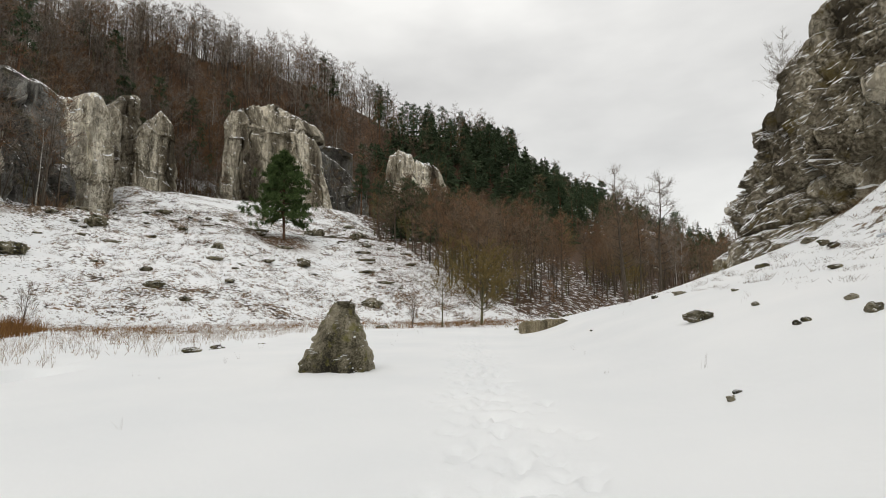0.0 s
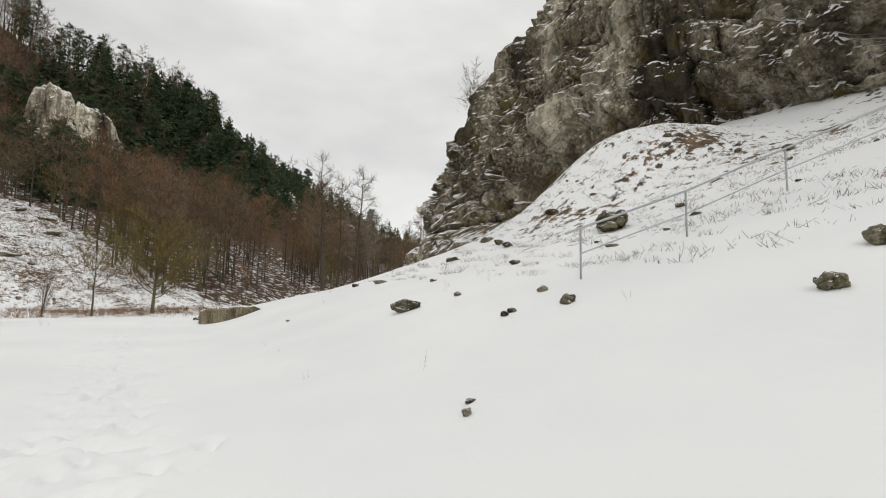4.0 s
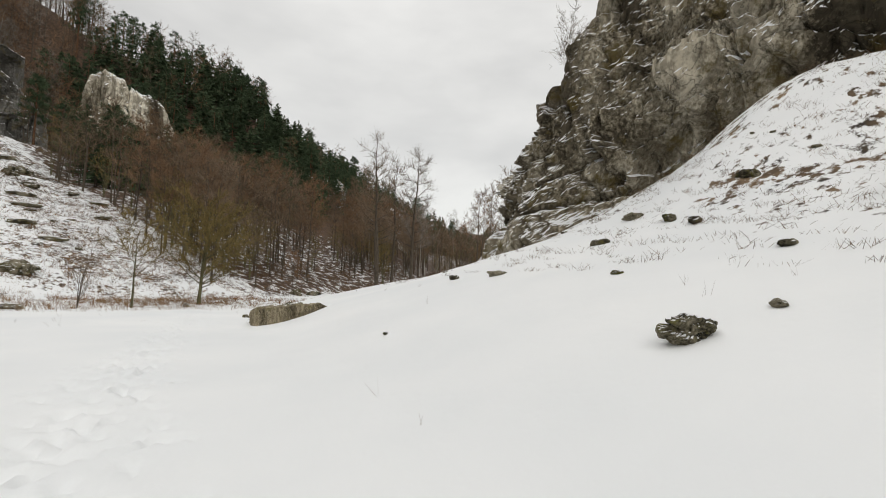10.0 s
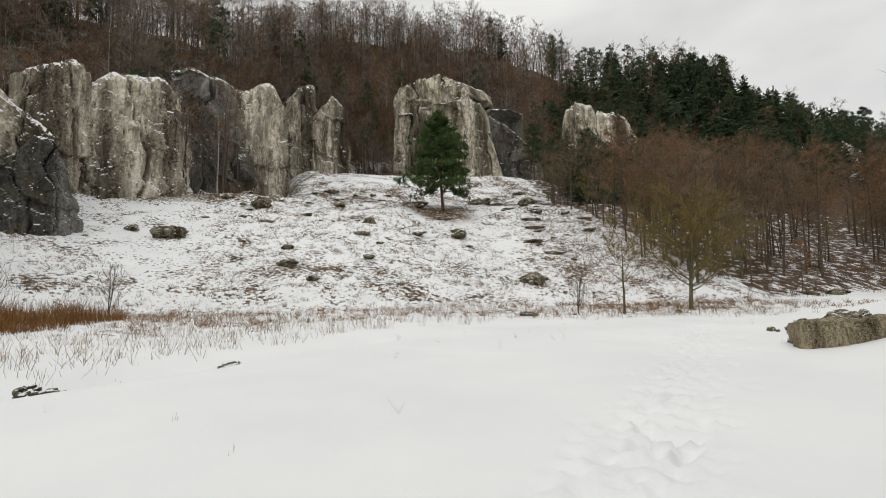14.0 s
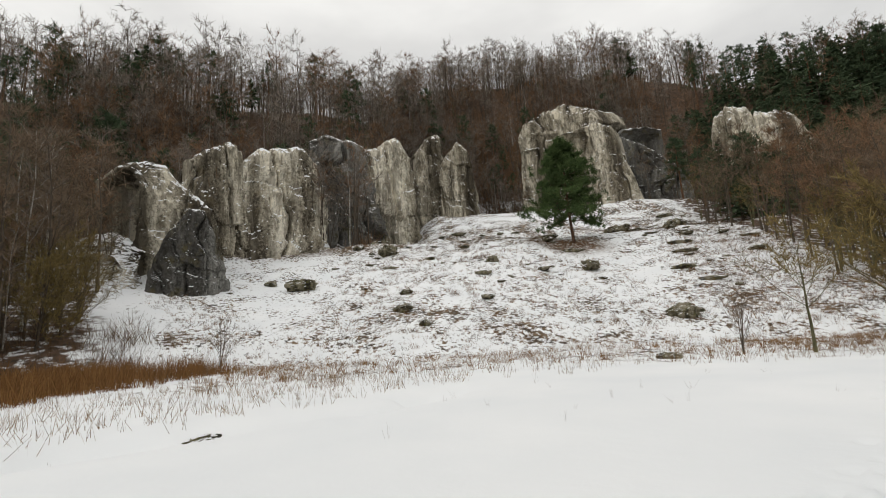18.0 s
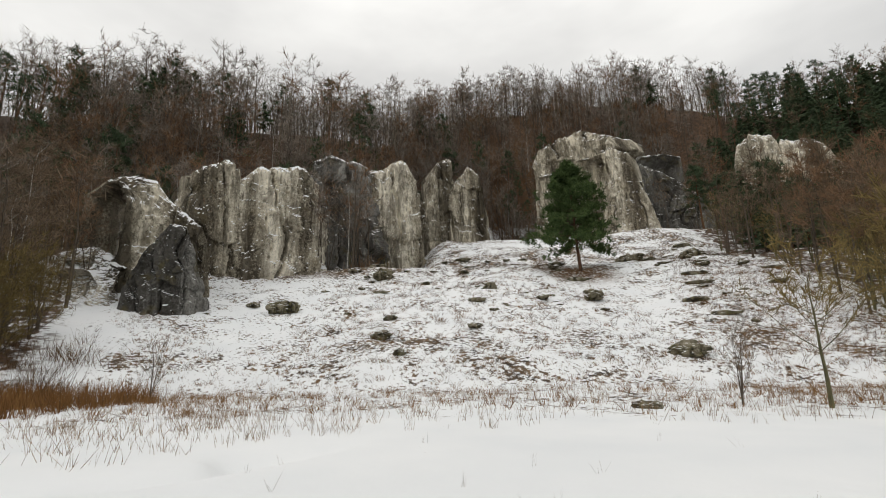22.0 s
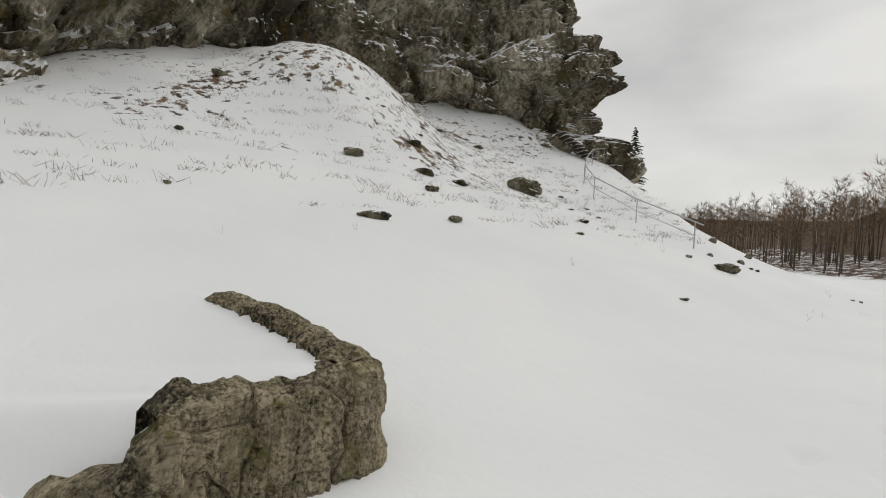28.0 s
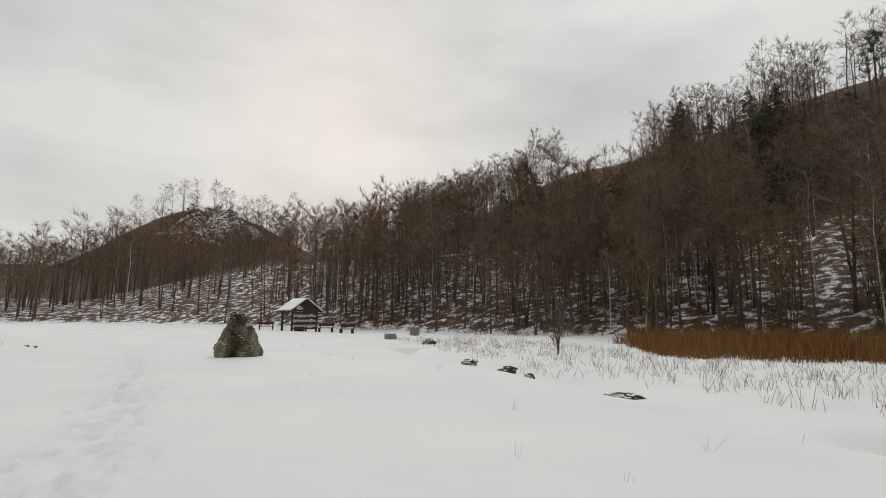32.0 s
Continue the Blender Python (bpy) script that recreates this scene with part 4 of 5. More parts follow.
# rocks poking through the snow around the trail and on the slopes
for k, (x, y, sx, sy, sz, lab) in enumerate([
    (3.45, 34.40, 0.86, 0.60, 0.46, "mossy limestone rock half buried in snow"), (2.15, 34.00, 0.56, 0.45, 0.38, "mossy limestone rock half buried in snow"),
    (3.85, 33.80, 0.71, 0.38, 0.38, "mossy limestone rock half buried in snow"), (1.45, 33.90, 0.34, 0.26, 0.19, "small grey stone in the snow"),
    (2.65, 33.65, 0.17, 0.14, 0.14, "small brownish stone in the snow"), (1.60, 33.55, 0.12, 0.11, 0.12, "small grey stone in the snow"),
    (2.85, 35.10, 0.38, 0.26, 0.19, "small grey stone in the snow"), (3.00, 33.80, 0.15, 0.14, 0.11, "small grey stone in the snow"),
    (2.55, 34.05, 0.18, 0.15, 0.12, "small grey stone in the snow"), (2.85, 34.80, 0.22, 0.15, 0.15, "small grey stone in the snow"),
    (5.45, 13.6, 0.74, 0.47, 0.40, "grey mossy rock lying in the snow"), (6.76, 13.4, 0.23, 0.19, 0.13, "small brown stone in the snow"),
    (5.75, 9.95, 0.16, 0.13, 0.12, "small brown stone in the snow"), (5.95, 10.0, 0.17, 0.14, 0.12, "small pale stone in the snow"),
    (6.6, 9.2, 0.27, 0.22, 0.21, "small dark stone below a railing"), (3.4, 7.36, 0.14, 0.07, 0.06, "small dark stone in the snow"),
    (13.6, 14.5, 1.48, 0.94, 0.96, "grey boulder on the snowy slope below the cliff"), (9.2, 5.6, 0.43, 0.33, 0.32, "mossy stone on the snowy slope"),
    (7.6, 5.6, 0.33, 0.28, 0.29, "mossy yellowish boulder on the snowy slope"), (7.2, 10.6, 0.23, 0.17, 0.16, "dark stone at the foot of a railing post"),
    (3.2, 7.1, 0.11, 0.09, 0.10, "small grey stone in the snow"), (3.84, 19.95, 0.23, 0.09, 0.08, "thin dark stone edge in the snow"),
    (-2.0, 48.8, 0.5, 0.4, 0.34, "dark stone on the snowy meadow")]):
    rock(x, y, (sx, sy, sz), 30 + k, lab, turn=37 * k, detail=20 if sx > 0.6 else 12, flat_top=0.1)
for k, (x, y, sx, sy, sz) in enumerate([(-37.0, 49.2, 2.2, 1.5, 0.9), (-16.0, 62.5, 2.6, 1.6, 1.2), (-52.6, 47.0, 3.2, 2.0, 1.8), (-57.5, 63.8, 3.0, 2.0, 1.8), (-30.0, 73.4, 3.6, 2.2, 1.5),
                                          (-56.5, 45.0, 2.0, 1.4, 0.9), (-32.2, 47.7, 1.2, 0.9, 0.6), (-10.0, 43.0, 1.1, 0.6, 0.4), (-41.9, 69.3, 1.6, 1.2, 1.0), (-40.8, 53.0, 1.4, 1.0, 0.7),
                                          (9.0, 76.5, 2.0, 1.4, 1.2), (11.4, 77.5, 1.8, 1.2, 1.0), (-38.3, 99.2, 4.5, 3.0, 2.0), (-30.0, 104.0, 4.0, 2.6, 2.0)]):
    rock(x, y, (sx, sy, sz), 60 + k, "dark mossy stone on the snowy meadow slope", turn=29 * k, detail=14)
for k, (x, y, sx, sy, sz) in enumerate([(-10.9, 18.4, 0.6, 0.4, 0.3), (-11.3, 18.9, 0.5, 0.35, 0.28), (-10.7, 16.4, 0.7, 0.5, 0.3), (-11.2, 22.7, 0.9, 0.5, 0.22), (-15.6, 3.2, 0.9, 0.6, 0.5)]):
    rock(x, y, (sx, sy, sz), 90 + k, "dark wet stone on the snowy brook bank", turn=41 * k, detail=10)



# ---------------------------------------------------------------- trees
def bare_tree(seed, h, spread=0.22, clear=0.35, limbs=16, twigs=700, lean=0.03, r0=None, stems=1, tw=0.012, rise=0.9, sides=6):
    """Trunk, limbs and a crown of bare twigs; returns the two meshes' builder."""
    rng = np.random.RandomState(seed)
    np.random.seed(seed)
    T = Tubes()
    pool_p, pool_d, pool_l = [], [], []
    for st in range(stems):
        hh = h * (1 - 0.12 * st * rng.rand())
        r = r0 or 0.011 * h + 0.03
        n = 9
        f = np.linspace(0, 1, n)
        az = rng.rand() * 6.28
        out = (0.10 if stems > 1 else 0) * hh
        wander = np.cumsum(rng.normal(size=(n, 2)) * 0.012 * hh, 0) * f[:, None]
        pts = np.stack([wander[:, 0] + lean * hh * f ** 1.5 + out * f * math.cos(az), wander[:, 1] + out * f * math.sin(az), hh * f - 0.3 * (f == 0)], -1)
        T.limb(pts, r * (1.25 - 0.25 * np.minimum(1, f * 8)) * (1 - 0.93 * f), sides)
        for k in range(limbs):
            g = clear + (0.97 - clear) * (k + rng.rand()) / limbs
            p0 = np.array([np.interp(g, f, pts[:, j]) for j in range(3)])
            a = k * 2.4 + rng.rand() * 1.2
            L = hh * spread * (1.25 - 0.85 * g) * rng.uniform(0.7, 1.25)
            q = np.linspace(0, 1, 5)
            el = rise * rng.uniform(0.6, 1.2)
            d = np.array([math.cos(a), math.sin(a), 0])
            lp = p0 + d * (L * q)[:, None] + np.array([0, 0, 1]) * (L * (el * 0.55 * q + el * 0.35 * q ** 2))[:, None] + rng.normal(size=(5, 3)) * 0.03 * L * q[:, None]
            T.limb(lp, np.maximum(0.008, 0.38 * r * (1 - g * 0.75) * (1 - 0.85 * q)), 4)
            m = 3 + int(3 * rng.rand())
            for j in range(m):
                w = rng.uniform(0.25, 0.95)
                b0 = np.array([np.interp(w, q, lp[:, i]) for i in range(3)])
                dd = (lp[-1] - lp[0]) / (np.linalg.norm(lp[-1] - lp[0]) + 1e-6) + rng.normal(size=3) * 0.55 + np.array([0, 0, 0.25])
                dd /= np.linalg.norm(dd)
                l2 = L * rng.uniform(0.3, 0.6) + 0.2
                T.ribbons([b0], [b0 + dd * l2], max(0.010, 0.0014 * h))
                pool_p.append(b0), pool_d.append(dd), pool_l.append(l2)
            pool_p.append(lp[1]), pool_d.append((lp[-1] - lp[1]) / (np.linalg.norm(lp[-1] - lp[1]) + 1e-6)), pool_l.append(np.linalg.norm(lp[-1] - lp[1]))
    P, D, Ls = np.array(pool_p), np.array(pool_d), np.array(pool_l)
    i = rng.randint(len(P), size=twigs)
    a = P[i] + D[i] * (Ls[i] * rng.uniform(0.1, 1.05, twigs))[:, None]
    d = D[i] * 0.6 + rng.normal(size=(twigs, 3)) * 0.6 + np.array([0, 0, 0.3])
    d /= np.linalg.norm(d, axis=1)[:, None]
    T.ribbons(a, a + d * (rng.uniform(0.03, 0.085, twigs) * h)[:, None].clip(0.25, 1.3), tw * rng.uniform(0.7, 1.3, twigs))
    return T


def conifer(seed, h, width=0.20, tiers=22, per=7, clear=0.12, droop=0.35, blades=4, bw=0.05):
    """A spruce or fir: trunk with tiers of drooping, needled branches."""
    rng = np.random.RandomState(seed)
    np.random.seed(seed)
    T = Tubes()
    f = np.linspace(0, 1, 5)
    T.limb(np.stack([0 * f, 0 * f, h * f - 0.3 * (f == 0)], -1), (0.012 * h + 0.03) * (1 - 0.95 * f), 6)
    A, B, Wd = [], [], []
    for t in range(tiers):
        g = clear + (0.985 - clear) * (t / (tiers - 1)) ** 0.9
        L0 = h * width * (1 - g) ** 0.8 + 0.15
        for k in range(per):
            a = rng.rand() * 6.28
            L = L0 * rng.uniform(0.6, 1.15)
            d = np.array([math.cos(a), math.sin(a), -droop * rng.uniform(0.4, 1.1)])
            p0 = np.array([0, 0, h * g + rng.normal() * 0.1])
            p1 = p0 + d * L
            A.append(p0), B.append(p1), Wd.append(bw * 1.6)
            for j in range(blades):
                w = rng.uniform(0.2, 1.0)
                q = p0 + (p1 - p0) * w
                dd = np.array([math.cos(a + rng.choice([-1, 1]) * rng.uniform(0.5, 1.2)), math.sin(a + rng.choice([-1, 1]) * rng.uniform(0.5, 1.2)), rng.uniform(-0.5, 0.15)])
                A.append(q), B.append(q + dd * L * rng.uniform(0.25, 0.5)), Wd.append(bw * rng.uniform(0.8, 1.5))
    T.ribbons(A, B, np.array(Wd))
    return T


def scots_pine(seed, h, clear=0.15, limbs=34, spread=0.30, clumps=9, bw=0.022, blade=0.32):
    """A pine with clumped needles on bowed limbs."""
    rng = np.random.RandomState(seed)
    np.random.seed(seed)
    T = Tubes()
    f = np.linspace(0, 1, 8)
    sway = np.cumsum(rng.normal(size=(8, 2)) * 0.008 * h, 0)
    pts = np.stack([sway[:, 0], sway[:, 1], h * f - 0.3 * (f == 0)], -1)
    T.limb(pts, (0.016 * h) * (1 - 0.92 * f), 8)
    A, B = [], []
    for k in range(limbs):
        g = clear + (0.97 - clear) * (k + rng.rand()) / limbs
        p0 = np.array([np.interp(g, f, pts[:, j]) for j in range(3)])
        a = k * 2.4 + rng.rand()
        L = h * spread * (1.12 - g) ** 0.75 * rng.uniform(0.65, 1.15)
        q = np.linspace(0, 1, 5)
        lp = p0 + np.array([math.cos(a), math.sin(a), 0]) * (L * q)[:, None] + np.array([0, 0, 1]) * (L * (0.05 * q - 0.18 * q ** 2 + 0.30 * g * q))[:, None]
        T.limb(lp, np.maximum(0.01, 0.005 * h * (1 - g * 0.7) * (1 - 0.8 * q)), 4)
        for c in range(clumps):
            w = rng.uniform(0.3, 1.02)
            m = np.array([np.interp(min(w, 1), q, lp[:, i]) for i in range(3)]) + rng.normal(size=3) * np.array([0.16, 0.16, 0.06]) * L
            nb = 26
            dd = rng.normal(size=(nb, 3)) + np.array([0, 0, 0.35])
            dd /= np.linalg.norm(dd, axis=1)[:, None]
            c0 = m + rng.normal(size=(nb, 3)) * 0.13
            A.append(c0), B.append(c0 + dd * blade * rng.uniform(0.7, 1.5, nb)[:, None])
    T.ribbons(np.concatenate(A), np.concatenate(B), bw)
    return T


def tree(name, T, bark, leaf, m, label, category="tree", group="", crown="crown"):
    ob = new(name)
    part("trunk", T.limb_mesh(name + "_trunk", bark), ob)
    part(crown, T.twig_mesh(name + "_" + crown, leaf), ob)
    ob.matrix_world = m
    return tagged(ob, label, category, group)


def stand(x, y, turn=0.0, size=1.0, sink=0.0):
    return pose(x, y, hz(x, y) - sink, 0, 0, turn) @ Matrix.Diagonal((size, size, size, 1))


# trees that stand alone
tree("young_tree", bare_tree(101, 5.4, 0.40, 0.34, 15, 1100, 0.02, 0.085, tw=0.016, rise=1.2), M_BARK_MOSS, M_TWIG_OLIVE, stand(-5.04, 46.9), "slender young bare tree at the edge of the snowy meadow")
tree("round_tree", bare_tree(103, 8.2, 0.44, 0.18, 16, 5600, 0.0, 0.15, stems=3, tw=0.019, rise=1.0), M_BARK_MOSS, M_TWIG_OLIVE, stand(-1.43, 53.2), "broad bare tree with several stems and an olive-brown crown")
tree("shrub", bare_tree(104, 3.2, 0.22, 0.12, 6, 120, 0.05, 0.035, stems=5, tw=0.008, rise=2.0, sides=4), M_BARK, M_TWIG, stand(-7.95, 46.95), "upright leafless shrub at the foot of the snowy slope", "shrub")
tree("shrub", bare_tree(105, 2.6, 0.3, 0.1, 7, 150, 0.05, 0.03, stems=5, tw=0.008, rise=1.6, sides=4), M_BARK, M_TWIG_GREY, stand(-17.1, 13.6), "leafless shrub on the snowy brook bank", "shrub")
tree("shrub", bare_tree(106, 3.3, 0.25, 0.1, 7, 150, 0.05, 0.03, stems=4, tw=0.008, rise=1.8, sides=4), M_BARK, M_TWIG, stand(-32.7, 30.7), "leafless shrub among dry grass", "shrub")
tree("pine_tree", scots_pine(107, 16.5, 0.20, 58, 0.44, 20, 0.05, 0.5), M_PINEBARK, M_PINE, stand(-38.7, 85.3), "dark green pine standing alone on the slope below the crags")
tree("small_tree", bare_tree(108, 9.0, 0.36, 0.15, 14, 900, 0.0, 0.13, stems=2, tw=0.012, rise=1.0), M_BARK, M_TWIG, stand(-25.6, 106.4), "small spreading bare tree on the slope")
tree("alder_tree", bare_tree(109, 22, 0.17, 0.30, 26, 1900, 0.02, 0.30, tw=0.016, rise=0.5), M_BARK, M_TWIG_GREY, stand(25.5, 77.7), "tall bare alder tree rising above the valley woods", group="tall alders")
tree("alder_tree", bare_tree(110, 22, 0.15, 0.35, 22, 1700, -0.03, 0.26, stems=2, tw=0.016, rise=0.7), M_BARK, M_TWIG, stand(19.6, 75.2), "tall bare alder with two stems beside another", group="tall alders")
tree("alder_tree", bare_tree(111, 20, 0.13, 0.4, 18, 1100, 0.03, 0.2, tw=0.016, rise=0.7), M_BARK, M_TWIG, stand(22.4, 77.6), "slim bare alder between two larger trees", group="tall alders")
tree("beech_sapling", bare_tree(112, 5.2, 0.34, 0.1, 13, 900, 0.0, 0.06, tw=0.022, rise=0.9), M_BARK, M_TWIG_RED, stand(8.6, 78.0), "small rusty-leaved tree at the edge of the woods")
tree("birch_tree", bare_tree(113, 15, 0.14, 0.45, 16, 700, 0.05, 0.12, tw=0.011, rise=1.2), M_BIRCH, M_TWIG_GREY, stand(-62.0, 14.0), "white-stemmed birch leaning out of the dark woods", group="birches")
tree("birch_tree", bare_tree(114, 14, 0.14, 0.45, 16, 700, -0.10, 0.10, tw=0.011, rise=1.2), M_BIRCH, M_TWIG_GREY, stand(-57.0, 10.0), "white-stemmed birch leaning out of the dark woods", group="birches")
tree("birch_tree", bare_tree(115, 13, 0.14, 0.4, 16, 600, 0.08, 0.09, tw=0.011, rise=1.2), M_BIRCH, M_TWIG_GREY, stand(-68.5, 33.5), "thin white birch beside a limestone crag", group="birches")
tree("birch_tree", bare_tree(116, 15, 0.14, 0.4, 16, 600, 0.12, 0.10, tw=0.011, rise=1.2), M_BIRCH, M_TWIG_GREY, stand(-48.0, 22.0), "thin white birch at the edge of the woods", group="birches")
tree("birch_tree", bare_tree(117, 13, 0.14, 0.4, 16, 600, -0.22, 0.10, tw=0.011, rise=1.2), M_BIRCH, M_TWIG_GREY, stand(-37.0, 2.0), "leaning white birch at the edge of the woods", group="birches")
tree("birch_bush", bare_tree(119, 5.0, 0.34, 0.08, 14, 900, -0.05, 0.05, stems=4, tw=0.010, rise=1.2, sides=4), M_BIRCH, M_TWIG_GREY, pose(21.0, 34.6, 15.4), "pale bare birch bush growing from the cliff's edge")
tree("spruce_tree", conifer(118, 6.0, 0.2, 18, 8), M_BARK, M_NEEDLE, stand(22.5, -9.5), "dark spruce below the end of the cliff")

# ---------------------------------------------------------------- woods
def sample(n, seed, lo, hi, s0, s1):
    """Places in the western woods between two corners of the valley foot and two distances uphill."""
    rng = np.random.RandomState(seed)
    out = []
    while len(out) < n:
        k = rng.uniform(lo, hi, 2 * n)
        i = np.minimum(k.astype(int), len(FOOT) - 2)
        e = FOOT[i + 1] - FOOT[i]
        nrm = np.stack([-e[:, 1], e[:, 0]], -1) / np.hypot(e[:, 0], e[:, 1])[:, None]
        q = FOOT[i] + e * (k - i)[:, None] + nrm * rng.uniform(s0, s1, 2 * n)[:, None] + rng.normal(size=(2 * n, 2)) * 1.5
        ss, al = west(q[:, 0], q[:, 1])
        good = (ss >= s0 - 1) & (ss <= s1 + 2) & (al >= lo - 0.15) & (al <= hi + 0.15)
        out += [(x, y, rng.uniform(0.72, 1.2), rng.uniform(0, 360)) for x, y in q[good].tolist()]
    return out[:n]


def above(places, lo, hi):
    """Of many places, those between two distances above the brow over the crags, in taller woods."""
    p = np.array(places)
    s, al = west(p[:, 0], p[:, 1])
    over = s - np.interp(al, STEEP[:, 0], STEEP[:, 1])
    return [(x, y, size * 1.2, turn) for x, y, size, turn in p[(over > lo) & (over < hi)].tolist()]


WOODS = [
    ("bare_tree", bare_tree(201, 13, 0.20, 0.36, 16, 1250, 0.03, 0.13, tw=0.0145), M_BARK, M_TWIG, "slender bare woodland tree with brown twigs", 13),
    ("bare_tree", bare_tree(202, 14, 0.18, 0.42, 15, 1200, -0.04, 0.12, tw=0.0145), M_BARK, M_TWIG_RED, "slender bare woodland tree with reddish twigs", 14),
    ("bare_tree", bare_tree(203, 11, 0.24, 0.28, 14, 1300, 0.05, 0.11, stems=2, tw=0.0145), M_BARK, M_TWIG, "forked bare woodland tree", 11),
    ("bare_tree", bare_tree(204, 15, 0.16, 0.46, 14, 1100, 0.06, 0.13, tw=0.0145), M_BARK, M_TWIG, "tall bare woodland tree with a high crown", 15),
    ("bare_tree", bare_tree(205, 9, 0.28, 0.2, 14, 1300, 0.0, 0.08, stems=3, tw=0.0145), M_BARK_MOSS, M_TWIG_OLIVE, "bushy bare tree with several stems", 9),
    ("birch_tree", bare_tree(206, 13, 0.13, 0.42, 13, 420, 0.05, 0.08, tw=0.010, rise=1.3), M_BIRCH, M_TWIG_GREY, "thin white-stemmed birch in the woods", 13),
]
EVERGREEN = [
    ("spruce_tree", conifer(211, 11, 0.34, 20, 8, blades=5, bw=0.12, droop=0.15), M_BARK, M_NEEDLE, "dark green spruce on the ridge", 13),
    ("spruce_tree", conifer(212, 12, 0.30, 18, 8, blades=5, bw=0.12, clear=0.3, droop=0.05), M_BARK, M_NEEDLE, "tall dark spruce on the ridge", 15),
    ("pine_tree", scots_pine(213, 14, 0.42, 20, 0.26, 6, 0.055, 0.5), M_PINEBARK, M_NEEDLE, "high-crowned dark pine above the crags", 14),
]


def plant(spec, places, group):
    """Separate trees: the first is built, the others are copies of it."""
    name, T, bark, leaf, label, _ = spec
    first = None
    for x, y, size, turn in places:
        m = stand(x, y, turn, size, 0.1)
        if first is None:
            first = tree(name, T, bark, leaf, m, label, "tree", group)
            first.matrix_world = m
        else:
            c = copy_thing(first, m @ Matrix.Diagonal((1 / first.scale[0],) * 3 + (1,)))
    return first


def thicket(name, label, spots, seed):
    """Distant woods that nobody could count: all trunks in one mesh and all twigs in another."""
    rng = np.random.RandomState(seed)
    packs = {}
    for (spec, places) in spots:
        if not len(places):
            continue
        T = spec[1]
        keep = [k for k in range(len(T.v)) if k == 0 or len(T.v[k]) > 24 or k % 4 == 1]
        count, starts = [len(v) for v in T.v], np.r_[0, np.cumsum([len(v) for v in T.v])]
        tv, tf, n = [], [], 0
        for k in keep:
            tv.append(T.v[k]), tf.append(T.f[k] - starts[k] + n)
            n += count[k]
        tv, tf = np.concatenate(tv), np.concatenate(tf)
        rv = np.concatenate(T.rv).reshape(-1, 4, 3)
        grow = 1.0 if "crown" in spec[4] and spec[0] == "pine_tree" else 1.65
        zs = height(np.array([p[0] for p in places]), np.array([p[1] for p in places]))
        for (x, y, size, turn), z in zip(places, zs):
            a = radians(turn)
            R = np.array([[math.cos(a), -math.sin(a), 0], [math.sin(a), math.cos(a), 0], [0, 0, 1]]) * size
            at = np.array([x, y, z - 0.1])
            wide = rv[rng.rand(len(rv)) < 0.21]
            mid = wide.mean(1, keepdims=True)
            across = (wide[:, 1] - wide[:, 0])[:, None] * np.array([-0.5, 0.5, 0.25, -0.25])[None, :, None]
            wide = mid + (wide - mid) * 1.2 + across * (grow - 1)
            packs.setdefault(("trunks", spec[2]), []).append((tv @ R.T + at, tf))
            q = (wide.reshape(-1, 3) @ R.T + at)
            packs.setdefault(("twigs", spec[3]), []).append((q, np.arange(len(q)).reshape(-1, 4)))
    root = tagged(new(name), label, "woods", kind="stuff")
    for (what, m), items in packs.items():
        n, vs, fs = 0, [], []
        for v, f in items:
            vs.append(v), fs.append(f + n)
            n += len(v)
        part(what, mesh_of(name + "_" + what, np.concatenate(vs), np.concatenate(fs), m), root)


def split_by(places, weights, seed):
    rng = np.random.RandomState(seed)
    pick = rng.choice(len(weights), size=len(places), p=np.array(weights) / sum(weights))
    return [[p for p, k in zip(places, pick) if k == j] for j in range(len(weights))]


# woods at the valley's bend, the nearest trees
def shrunk(places, k):
    return [(x, y, size * k, turn) for x, y, size, turn in places]


for spec, places in zip(WOODS, split_by(shrunk(sample(110, 1, 7.05, 9.2, 4, 32), 0.98), (4, 4, 3, 3, 4, 0.5), 1)):
    plant(spec, places, "woods at the bend of the valley")
# woods south-west of the brook
for spec, places in zip(WOODS, split_by(sample(120, 2, 2.6, 4.42, 1.5, 26), (5, 2, 3, 5, 2, 1.4), 2)):
    plant(spec, places, "woods beyond the brook")
# trees along the top of the crags
CREST = [(n, T, bark, M_TWIG_GREY if i != 1 else leaf, "tall thin bare tree on the crest above the crags" if i < 5 else lab, h) for i, (n, T, bark, leaf, lab, h) in enumerate(WOODS)]
for spec, places in zip(CREST, split_by(above(sample(130, 3, 4.7, 7.4, 46, 116), 6, 24), (4, 3, 2, 4, 0.5, 3), 3)):
    plant(spec, places, "bare trees above the crags")
for spec, places in zip(EVERGREEN, split_by(above(sample(34, 4, 4.2, 6.8, 46, 112), 4, 22), (0.2, 0.2, 3), 4)):
    plant(spec, places, "evergreens above the crags")
for spec, places in zip(EVERGREEN, split_by(sample(200, 5, 7.6, 10.2, 44, 92), (1, 1, 1.3), 5)):
    plant(spec, places, "evergreens on the ridge")



def sample_box(n, seed, x0, x1, y0, y1, s0, s1):
    """Places in a rectangle that lie between two distances up the western hill."""
    rng = np.random.RandomState(seed)
    out = []
    while len(out) < n:
        x, y = rng.uniform(x0, x1, 4 * n), rng.uniform(y0, y1, 4 * n)
        s = west(x, y)[0]
        good = (s > s0) & (s < s1)
        out += [(a, b, rng.uniform(0.7, 1.15), rng.uniform(0, 360)) for a, b in zip(x[good], y[good])]
    return out[:n]


